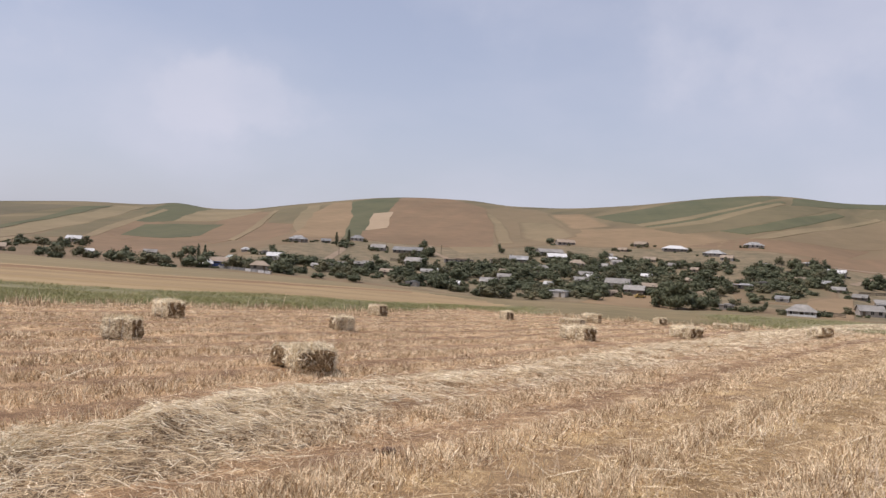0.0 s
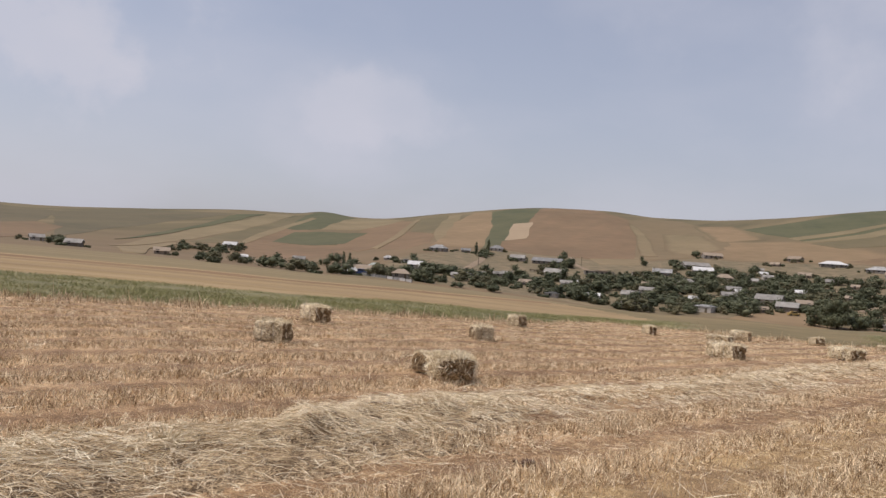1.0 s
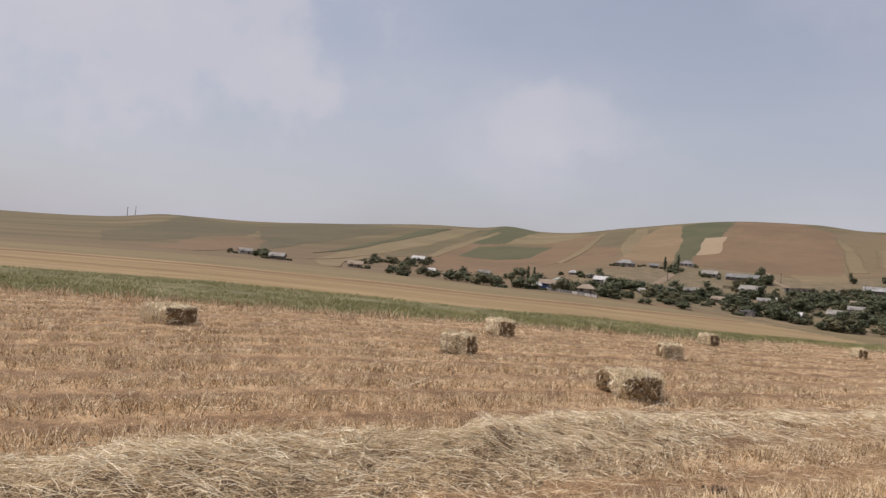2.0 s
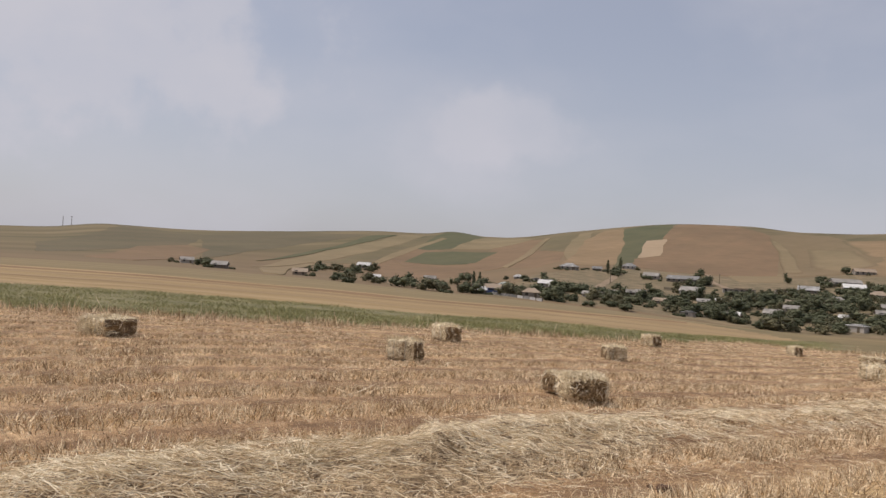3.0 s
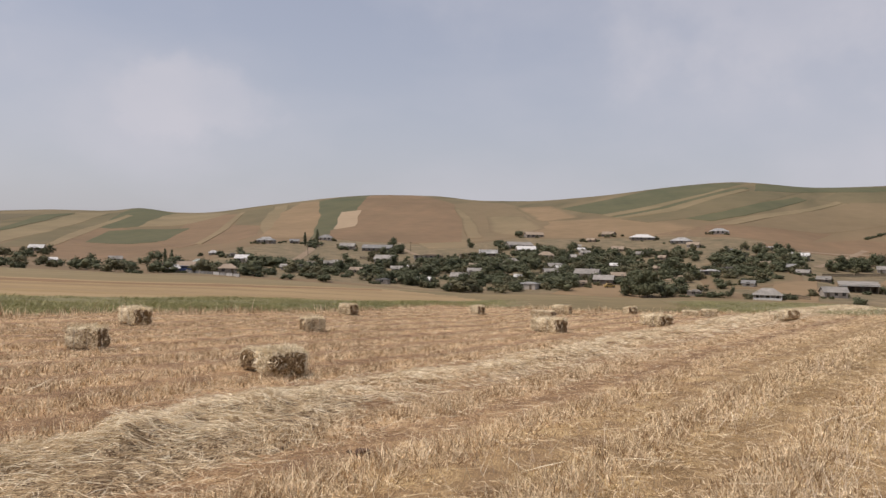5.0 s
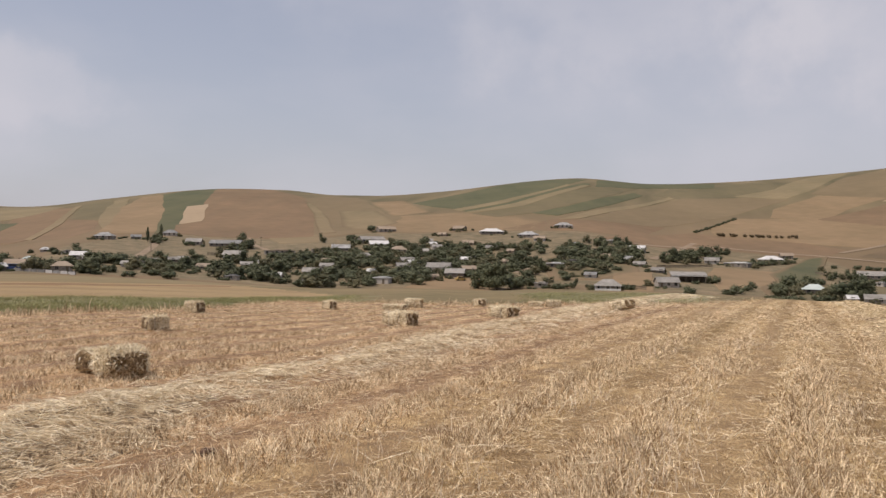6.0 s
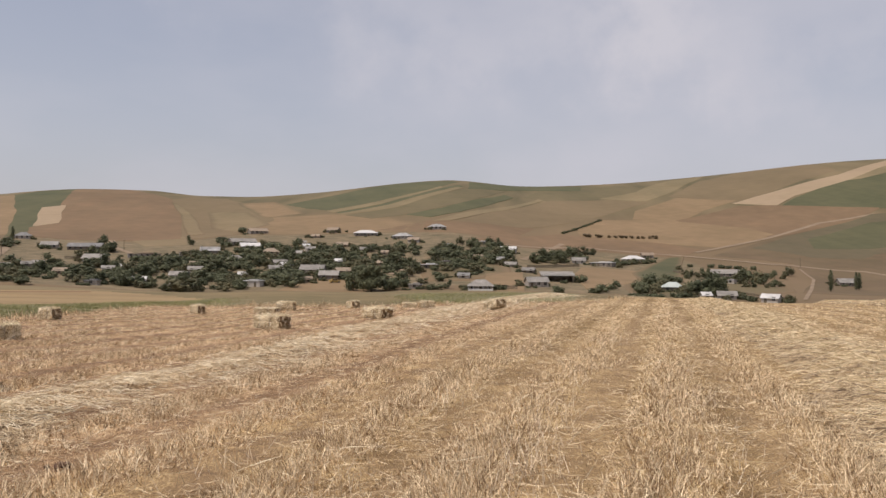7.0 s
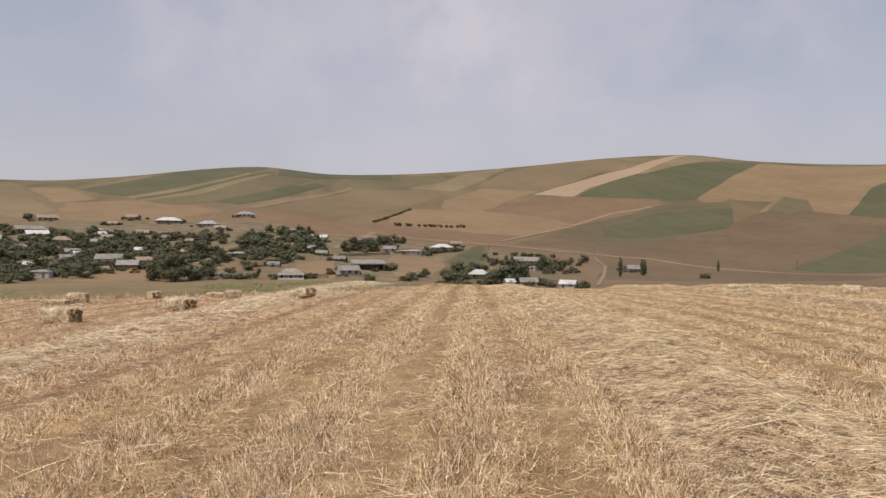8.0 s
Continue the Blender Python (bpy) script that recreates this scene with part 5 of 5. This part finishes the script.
def stubble(n, near, far, power):
    """Cut stalks in drilled rows, thinner in the wheel tracks and under the windrows."""
    x, y, r = spread(n, near, far, power)
    u, v = uv(x, y)
    v = np.round(v / 0.17) * 0.17 + rng.normal(0, 0.045, len(v)) + 0.05 * lumps(u, v, 1.2)
    x, y = xy(u, v)
    band = 0.5 + 0.5 * np.cos((v + 1.25) * 2 * math.pi / 1.4 + 0.7 * lumps(u * 0.4, v, 1.6)) + 0.15 * lumps(u * 0.4, v, 0.9)
    left = v < -5.8
    gold = np.clip((v + 5) / 2, 0, 1)
    chance = 0.03 + 0.06 * gold + 0.86 * band + 0.3 * lumps(u * np.where(left, 0.35, 0.6), v, 0.24, 2.0) + 0.2 * lumps(u, v, 0.9, 6.0)
    keep = rng.random(len(x)) < np.clip(chance, 0.1, 1) * np.where(v > 4.8, 0.65, 1)
    for k, u0, u1, wide, tall in WINDROWS[:2]:
        keep &= (swath(k, u, v, wide, tall) < 0.09) | (rng.random(len(x)) < 0.12)
    x, y, r, band = x[keep], y[keep], r[keep], band[keep]
    h = (0.03 + 0.095 * np.clip(band, 0, 1.2)) * rng.uniform(0.35, 1.5, len(x)) * np.clip(1.3 - r / 30, 0.5, 1.1) * np.where(uv(x, y)[1] < -5.8, 0.9, 0.95)
    lean = np.stack([rng.normal(0, 0.55, len(x)) * h, rng.normal(0, 0.55, len(x)) * h, h], 1)
    return spikes(np.stack([x, y, height(x, y) - 0.01], 1), lean, 0.0045 + 0.00042 * r)


def litter(n, near, far, power):
    """Broken straws lying loose between the stalks."""
    x, y, r = spread(n, near, far, power)
    u, v = uv(x, y)
    left = v < -5.8
    band = np.where(left, 0.22, 0.6) + np.where(left, 0.42, 0.36) * np.cos((v + 1.25) * 2 * math.pi / 1.4) + 0.25 * lumps(u, v, 1.3, 4.0) + np.where(left, 0.35, 0.5) * lumps(u * np.where(left, 0.4, 1.0), v, 0.28, 1.5)
    keep = rng.random(len(x)) < np.clip(band, 0.1, 1) * np.where(v > 4.8, 0.55, 1)
    x, y, r = x[keep], y[keep], r[keep]
    a = rng.uniform(0, 6.28, len(x))
    ln = rng.uniform(0.05, 0.16, len(x)) + 0.25 * rng.random(len(x)) ** 5
    z = height(x, y) + rng.uniform(0.01, 0.07, len(x))
    along = np.stack([np.sin(a), np.cos(a), rng.normal(0, 0.22, len(x))], 1) * ln[:, None]
    bow = rng.normal(0, 0.012, (len(x), 3))
    return straws(np.stack([x, y, z], 1), along, bow, 0.0035 + 0.0003 * r)


v, t = stubble(500000, 3.8, 62, 1.7)
tagged(new("stubble", mesh_of("stubble", v, t, M["stalk"])), "short pale cut stalks standing in rows", "stubble", kind="stuff")
v, t = stubble(45000, 0, 8, 0.8)
tagged(new("stubble", mesh_of("stubble", v, t, M["stalk"])), "short pale cut stalks standing in rows", "stubble", kind="stuff")
v, t = stubble(310000, 9.0, 36, 0.85)
tagged(new("stubble", mesh_of("stubble", v, t, M["stalk"])), "short pale cut stalks standing in rows", "stubble", kind="stuff")
v, t = litter(330000, 3.5, 46, 1.15)
tagged(new("straw_litter", mesh_of("straw_litter", v, t, M["loose"])), "broken straw scattered between the stubble rows", "straw", kind="stuff")
v, t = litter(26000, 0, 6, 0.8)
tagged(new("straw_litter", mesh_of("straw_litter", v, t, M["loose"])), "broken straw scattered between the stubble rows", "straw", kind="stuff")


def long_stalks():
    """Single long stalks that lie or stand out over the stubble and the windrow."""
    n = 420
    r = 4.2 + 16 * rng.random(n) ** 1.2
    x, y = polar(rng.uniform(-64, 48, n), r)
    u, v = uv(x, y)
    z = height(x, y) + swath(0, u, v, 0.68, 0.26) + swath(1, u, v, 1.15, 0.19) + 0.06
    a = rng.normal(ROW + 0.9, 0.8, n)
    ln = rng.uniform(0.3, 0.75, n)
    tilt = np.abs(rng.normal(0, 0.22, n))
    along = np.stack([np.sin(a), np.cos(a), tilt], 1) * ln[:, None]
    mid = np.stack([x, y, z + tilt * ln * 0.35], 1)
    return straws(mid, along, rng.normal(0, 0.02, (n, 3)), 0.004 + 0.0004 * r)


v, t = long_stalks()
tagged(new("long_stalks", mesh_of("long_stalks", v, t, M["swath"])), "single long pale stalks lying over the stubble", "straw", kind="stuff")


def weed_strip():
    n = 100000
    b = rng.uniform(-32, 56, n)
    e0, e1 = knots(b, EDGE_BEARING, STUBBLE_END), knots(b, EDGE_BEARING, STRIP_END)
    r = e0 + 0.2 + (e1 - e0 - 0.4) * rng.random(n) ** 1.3
    x, y = polar(b, r)
    keep = GREEN(b + rng.normal(0, 0.6, n))
    x, y, r, e0 = x[keep], y[keep], r[keep], e0[keep]
    h = rng.uniform(0.05, 0.13, len(x)) * (1 + 0.5 * lumps(x, y, 2.6) + 0.5 * lumps(x, y, 0.6)) * np.where(r < e0 + 1.0, 0.75, 1)
    lean = np.stack([rng.normal(0, 0.75, len(x)) * h, rng.normal(0, 0.75, len(x)) * h, h], 1)
    return spikes(np.stack([x, y, height(x, y) - 0.02], 1), lean, np.full(len(x), 0.013))


def edge_grass():
    """Pale uncut grass along the far edge of the stubble."""
    n = 16000
    b = rng.uniform(-34, 56, n)
    r = knots(b, EDGE_BEARING, STUBBLE_END) + rng.normal(-0.3, 0.6, n)
    x, y = polar(b, r)
    keep = rng.random(n) < 0.55 + 0.6 * lumps(x, y, 0.8)
    x, y = x[keep], y[keep]
    h = rng.uniform(0.05, 0.2, len(x)) * (1 + 0.8 * lumps(x, y, 0.45, 2.0)) * np.where(rng.random(len(x)) < 0.04, 1.9, 1.0)
    lean = np.stack([rng.normal(0, 0.3, len(x)) * h, rng.normal(0, 0.3, len(x)) * h, h], 1)
    return spikes(np.stack([x, y, height(x, y) - 0.02], 1), lean, np.full(len(x), 0.02))


v, t = edge_grass()
tagged(new("edge_grass", mesh_of("edge_grass", v, t, M["stalk"])), "pale uncut grass along the edge of the stubble", "grass", kind="stuff")
v, t = weed_strip()
tagged(new("weeds", mesh_of("weeds", v, t, M["blade"])), "strip of green weeds along the field's edge", "weeds", kind="stuff")


# ---- hay bales ----
def bale_body(seed, sx, sy, sz, square):
    bm = bmesh.new()
    bmesh.ops.create_cube(bm, size=1.0)
    bmesh.ops.subdivide_edges(bm, edges=bm.edges[:], cuts=17, use_grid_fill=True)
    for v in bm.verts:
        p = v.co * 2
        k = (abs(p.x) ** square + abs(p.y) ** square + abs(p.z) ** square) ** (1 / square)
        p = p / max(k, 1e-6)
        p = Vector((p.x * sx / 2, p.y * sy / 2, p.z * sz / 2))
        q = p + Vector((seed * 5.1, 0, 0))
        push = 0.032 * noise.noise(q * 4) + 0.022 * noise.noise(q * 14) - (0.018 if abs(abs(p.x) - sx * 0.19) < 0.04 and abs(p.x) < sx * 0.3 else 0)
        end, top = abs(p.x) > sx * 0.46, p.z > sz * 0.4
        push -= (0.075 if end else 0.015 if top else 0.03) * max(0.0, noise.noise(q * 8) + 0.1)
        p += p.normalized() * push
        if p.z < -sz * 0.45:
            p.z = -sz / 2
        v.co = p + Vector((0, 0, sz / 2))
    bm.normal_update()
    for f in bm.faces:
        f.smooth = False
        # both ends take the cut hay with shade painted into its colour
        f.material_index = 1 if abs(f.normal.x) > 0.6 and abs(f.calc_center_median().x) > sx * (0.455 if square > 5 else 0.38) else 0
    return bm


def bale_strands(n, sx, sy, sz, square):
    f = rng.integers(0, 6, n)
    p = rng.uniform(-0.5, 0.5, (n, 3))
    d = np.zeros((n, 3))
    ax = np.array([0, 0, 1, 1, 2, 2])[f]
    sg = np.array([1, -1, 1, -1, 1, 1])[f]
    p[np.arange(n), ax] = 0.5 * sg
    d[np.arange(n), ax] = sg
    p = p * np.array([sx, sy, sz]) + np.array([0, 0, sz / 2]) + d * rng.uniform(-0.03, 0.008, n)[:, None]
    # drawn in over the rounded corners
    q = np.abs((p - np.array([0, 0, sz / 2])) / np.array([sx, sy, sz]) * 2)
    p = np.array([0, 0, sz / 2]) + (p - np.array([0, 0, sz / 2])) / np.maximum(1.0, (q ** square).sum(1) ** (1 / square))[:, None]
    a = rng.normal(size=(n, 3)) + d * rng.uniform(-0.5, 0.35, n)[:, None]
    a[:, 2] *= np.where(np.abs(d[:, 0]) > 0.5, 2.2, 1.0)
    a /= np.linalg.norm(a, axis=1)[:, None]
    a *= rng.uniform(0.06, 0.22, n)[:, None]
    bow = d * rng.uniform(0, 0.03, n)[:, None]
    m = (p[:, 2] > 0.03) & (rng.random(n) < np.where(np.abs(d[:, 0]) > 0.5, 0.12 if square > 5 else 0.22, np.where(d[:, 2] > 0.5, 1.0, 0.5)))
    return straws(p[m], a[m], bow[m], rng.uniform(0.009, 0.016, m.sum()))


def bale_kind(seed, sx, sy, sz, label, square=8.0, strands=1300):
    top = new("hay_bale")
    part("body", bale_body(seed, sx, sy, sz, square), M["bale"], top).data.materials.append(M["shaded_cut_hay"])
    tagged(part("hay_fringe", mesh_of("hay_fringe", *bale_strands(strands, sx, sy, sz, square), M["hay"]), None, top), kind="stuff")
    for s in (-0.19, 0.19) if square > 5 else ():
        bm = bmesh.new()
        a, c, w = sy / 2 + 0.004, sz / 2, 0.006
        for y0, z0, dy, dz in ((0, sz + 0.004, sy, w), (a, c, w, sz), (-a, c, w, sz)):
            box(bm, (w * 1.5, dy, dz), (s * sx, y0, z0))
        part("twine", bm, M["twine"], top)
    return tagged(top, label, "hay bale", "hay bales")


BALES = [bale_kind(1, 0.88, 0.47, 0.34, "rectangular bale of pressed pale hay on stubble"),
         bale_kind(2, 0.86, 0.46, 0.315, "rough shaggy straw bale with loose ends"),
         bale_kind(3, 0.92, 0.48, 0.33, "slightly slumped rectangular hay bale on stubble"),
         bale_kind(4, 0.30, 0.44, 0.34, "loose flake of olive hay broken off a bale", 4.0, 900),
         bale_kind(5, 0.66, 0.64, 0.38, "slumped shaggy hay bale, its brown cut end darkened like shade", 3.6, 2600)]
used = set()


def bale(kind, x, y, turn, tilt=0.0, scale=(1.0, 1.0, 1.0)):
    m = Matrix.Translation((x, y, float(height(x, y)) + 0.02)) @ Matrix.Rotation(radians(turn), 4, "Z") @ Matrix.Rotation(radians(tilt), 4, "Y") @ Matrix.Diagonal((*scale, 1))
    if kind in used:
        copy_thing(BALES[kind], Matrix.Identity(4)).matrix_basis = m
    else:
        used.add(kind)
        BALES[kind].matrix_world = m


# place, then the long side's turn from the x axis, its tilt and its length, width and height
bale(4, -1.83, 12.1, 120)
bale(3, -2.30, 12.5, 48, 6, (0.95, 1.0, 0.9))
bale(1, -5.61, 14.8, -9, 0, (0.74, 0.95, 1.18))
bale(0, -6.70, 20.6, 132, 0, (1.15, 1.02, 1.14))
bale(1, -2.38, 20.45, 28, 0, (0.62, 0.9, 1.0))
bale(2, -2.08, 28.02, 140, 0, (0.62, 0.85, 1.05))
bale(0, 2.65, 33.04, 120, 0, (0.62, 0.8, 0.95))
bale(0, 3.77, 22.59, 126, 0, (1.1, 1.15, 1.08))
bale(2, 5.00, 31.40, 150, 0, (0.95, 1.0, 0.6))
bale(0, 6.01, 33.01, 150, 0, (0.85, 0.9, 1.0))
bale(0, 7.75, 26.12, 118, 0, (1.1, 1.3, 1.0))
bale(2, 9.14, 34.51, 100, 8, (0.7, 0.8, 0.9))
bale(0, 11.47, 31.69, 165, 0, (0.7, 0.8, 0.75))
bale(1, 11.00, 32.54, 160, 0, (0.7, 0.8, 0.6))
bale(2, 13.34, 29.14, 100, 12, (1, 1, 1))
bale(2, -11.32, 13.45, -18, 0, (1.0, 1.55, 1.0))
bale(0, 36.1, 26.8, 125, 0, (1.15, 1.15, 1.15))
bale(2, 37.4, 25.1, 122, 0, (0.9, 0.9, 0.9))
bale(0, 41.6, 24.0, 118, 0, (1.1, 1.1, 1.1))


# ---- small things ----
def clod(x, y, size):
    bm = bmesh.new()
    bmesh.ops.create_icosphere(bm, subdivisions=3, radius=size)
    for v in bm.verts:
        v.co *= 1 + 0.45 * noise.noise(v.co * 14 + Vector((x, y, 0))) + 0.2 * noise.noise(v.co * 40)
        v.co.z = v.co.z * 0.6 + size * 0.45
    ob = part("earth_clod", bm, M["clod"], None)
    ob.location = (x, y, float(height(x, y)))
    return tagged(ob, "dark lump of earth lying on the stubble", "earth clod")


def tuft(x, y, size, lift, label="tangled tuft of brownish straw on a windrow"):
    """A tangle of straw that stands out of a windrow or a bale."""
    n = 260
    a = rng.uniform(0, 6.28, n)
    el = rng.uniform(0.1, 1.3, n)
    ln = size * rng.uniform(0.5, 1.3, n)
    along = np.stack([np.cos(a) * np.cos(el), np.sin(a) * np.cos(el), np.sin(el)], 1) * ln[:, None]
    mid = along * 0.5 + rng.normal(0, size * 0.3, (n, 3)) * np.array([1, 1, 0.2])
    bow = rng.normal(0, 0.03, (n, 3))
    ob = part("straw_tuft", mesh_of("straw_tuft", *straws(mid, along, bow, np.full(n, 0.008)), M["hay"]), None, None)
    ob.location = (x, y, float(height(x, y)) + lift)
    return tagged(ob, label, "straw tuft")


def dry_weeds():
    """Bleached dry weeds that stand in loose patches between the stalks."""
    bs, ls = [], []
    for cu, cv, n in DRY:
        n = int(n * 0.34)
        u, v = rng.normal(cu, 0.7, n), rng.normal(cv, 0.2, n)
        x, y = xy(u, v)
        h = rng.uniform(0.08, 0.24, n)
        bs.append(np.stack([x, y, height(x, y)], 1))
        ls.append(np.stack([rng.normal(0, 0.35, n) * h, rng.normal(0, 0.35, n) * h, h], 1))
    b, l = np.vstack(bs), np.vstack(ls)
    return spikes(b, l, np.full(len(b), 0.0055))


DRY = [(6.9, -1.0, 300), (5.6, -0.96, 260), (9.4, -1.08, 240), (8.2, -0.9, 160), (7.4, 0.6, 160), (5.2, -2.1, 160), (9.5, -2.3, 220), (12.0, -1.1, 200), (10.5, 0.5, 160), (15.0, -2.3, 220), (18.0, -1.0, 200), (6.0, -3.4, 160), (14.0, 0.5, 160)]
v, t = dry_weeds()
tagged(new("dry_weeds", mesh_of("dry_weeds", v, t, M["dry"])), "bleached dry weeds standing among the stubble", "weeds", kind="stuff")

clod(-0.38, 7.21, 0.062)
clod(-0.5, 7.32, 0.022)
clod(-0.25, 7.1, 0.018)
tuft(9.89, 8.67, 0.16, 0.10)
tuft(9.95, 7.98, 0.10, 0.08)
tuft(-3.0, 5.8, 0.16, 0.12)
tuft(-1.1, 9.6, 0.14, 0.08)
tuft(-5.5, 14.75, 0.13, 0.33, "shaggy pale hay on top of a bale")
tuft(-11.62, 13.2, 0.30, 0.12, "shaggy pale hay hanging off a bale")
tuft(-11.5, 13.1, 0.24, 0.02, "shaggy pale hay hanging off a bale")


# ---- village fittings ----
def mast(x, y, tall):
    top = new("mast")
    top.location = (x, y, float(height(x, y)) - 0.3)
    bm = bmesh.new()
    limb(bm, (0, 0, 0), (0, 0, tall), 0.42, 0.26, 8)
    part("pole", bm, M["wood"], top)
    bm = bmesh.new()
    box(bm, (2.6, 0.3, 0.3), (0, 0, tall * 0.9))
    part("crossarm", bm, M["wood"], top)
    return tagged(top, "tall thin mast standing on the hill's crest", "mast", "masts")


def utility_pole(x, y, tall):
    top = new("utility_pole")
    top.location = (x, y, float(height(x, y)) - 0.3)
    bm = bmesh.new()
    limb(bm, (0, 0, 0), (0, 0, tall), 0.17, 0.12, 8)
    part("pole", bm, M["wood"], top)
    bm = bmesh.new()
    box(bm, (1.6, 0.12, 0.14), (0, 0, tall - 0.5))
    arm = part("crossarm", bm, M["wood"], top)
    for sx in (-0.65, 0.65):
        bm = bmesh.new()
        limb(bm, (sx, 0, tall - 0.43), (sx, 0, tall - 0.22), 0.05, 0.03, 6)
        part("insulator", bm, M["white"], arm)
    return tagged(top, "weathered wooden utility pole with one crossarm", "utility pole", "utility poles")


def car(name, x, y, turn, paint, label, long, tall):
    top = new(name)
    top.matrix_world = Matrix.Translation((x, y, float(height(x, y)) + 0.16)) @ Matrix.Rotation(radians(turn), 4, "Z")
    bm = bmesh.new()
    g = box(bm, (long, 1.75, tall * 0.5), (0, 0, tall * 0.25 + 0.3))
    c = box(bm, (long * 0.62, 1.6, tall * 0.45), (-long * 0.06, 0, tall * 0.72 + 0.28))
    for v in c:
        if v.co.z > tall * 0.75 + 0.28:
            v.co.x *= 0.82
            v.co.y *= 0.85
    bmesh.ops.bevel(bm, geom=bm.edges[:], offset=0.08, segments=2, affect="EDGES")
    body = part("body", bm, paint, top)
    for s in (-1, 1):
        bm = bmesh.new()
        box(bm, (long * 0.5, 0.05, tall * 0.28), (-long * 0.06, s * 0.79, tall * 0.74 + 0.28))
        part("side_window", bm, M["pane"], body)
        for sx in (-0.31, 0.31):
            bm = bmesh.new()
            bmesh.ops.create_cone(bm, cap_ends=True, segments=16, radius1=0.33, radius2=0.33, depth=0.22, matrix=Matrix.Translation((sx * long, s * 0.78, 0.33)) @ Matrix.Rotation(radians(90), 4, "X"))
            w = part("wheel", bm, M["rubber"], top)
            bm = bmesh.new()
            bmesh.ops.create_cone(bm, cap_ends=True, segments=12, radius1=0.18, radius2=0.16, depth=0.05, matrix=Matrix.Translation((sx * long, s * 0.9, 0.33)) @ Matrix.Rotation(radians(90), 4, "X"))
            part("rim", bm, M["grey"], w)
    return tagged(top, label, "car")


def garden_wall(a, b, bays, tall):
    """A pale wall of panels between posts."""
    top = new("garden_wall")
    a, b = np.array(a, float), np.array(b, float)
    d = (b - a) / bays
    ang = math.atan2(d[1], d[0])
    ln = float(np.linalg.norm(d))
    for k in range(bays + 1):
        x, y = a + d * k
        z = float(height(x, y))
        bm = bmesh.new()
        box(bm, (0.35, 0.35, tall + 0.5), (x, y, z + tall / 2))
        part("post", bm, M["plaster"], top)
        if k < bays:
            mx, my = a + d * (k + 0.5)
            bm = bmesh.new()
            box(bm, (ln - 0.36, 0.2, tall + 0.3), (0, 0, 0), Matrix.Rotation(ang, 3, "Z"))
            bmesh.ops.translate(bm, vec=(mx, my, float(height(mx, my)) + tall / 2 - 0.1), verts=bm.verts)
            part("panel", bm, M["white"], top)
    return tagged(top, "low whitewashed wall of panels along the village", "wall")


def fence(a, b, bays):
    """A grey plank fence."""
    top = new("fence")
    a, b = np.array(a, float), np.array(b, float)
    d = (b - a) / bays
    ang = math.atan2(d[1], d[0])
    ln = float(np.linalg.norm(d))
    for k in range(bays):
        x, y = a + d * k
        bm = bmesh.new()
        box(bm, (0.16, 0.16, 1.7), (x, y, float(height(x, y)) + 0.75))
        part("post", bm, M["wood"], top)
        mx, my = a + d * (k + 0.5)
        for zz in (0.45, 0.95, 1.35):
            bm = bmesh.new()
            box(bm, (ln - 0.1, 0.06, 0.3), (0, 0, 0), Matrix.Rotation(ang, 3, "Z"))
            bmesh.ops.translate(bm, vec=(mx, my, float(height(mx, my)) + zz), verts=bm.verts)
            part("board", bm, M["wood"], top)
    return tagged(top, "weathered grey plank fence round a village yard", "fence", "fences")


mast(-845, 902, 13)
mast(-837, 909, 13)
utility_pole(442, 289, 7.0)
utility_pole(419, 353, 6.5)
utility_pole(383, 396, 6.5)
utility_pole(256, 442, 6.5)
utility_pole(-56, 450, 7.0)
utility_pole(-1, 511, 6.5)
utility_pole(38, 462, 6.5)
utility_pole(173, 425, 6.5)
car("car", 78, 326, 10, M["ochre_paint"], "small ochre car parked on dry grass", 4.2, 1.5)
car("van", -85, 316, 20, M["blue"], "dark blue van parked beside a pale wall", 5.0, 2.2)
garden_wall((-95, 321), (-62, 303), 12, 1.0)
fence((189, 377), (233, 401), 8)
fence((277, 377), (275, 348), 6)
fence((-28, 449), (-7, 439), 8)
fence((129, 284), (135, 277), 5)
fence((217, 253), (213, 223), 8)
fence((35, 436), (50, 412), 8)
fence((75, 509), (91, 486), 8)
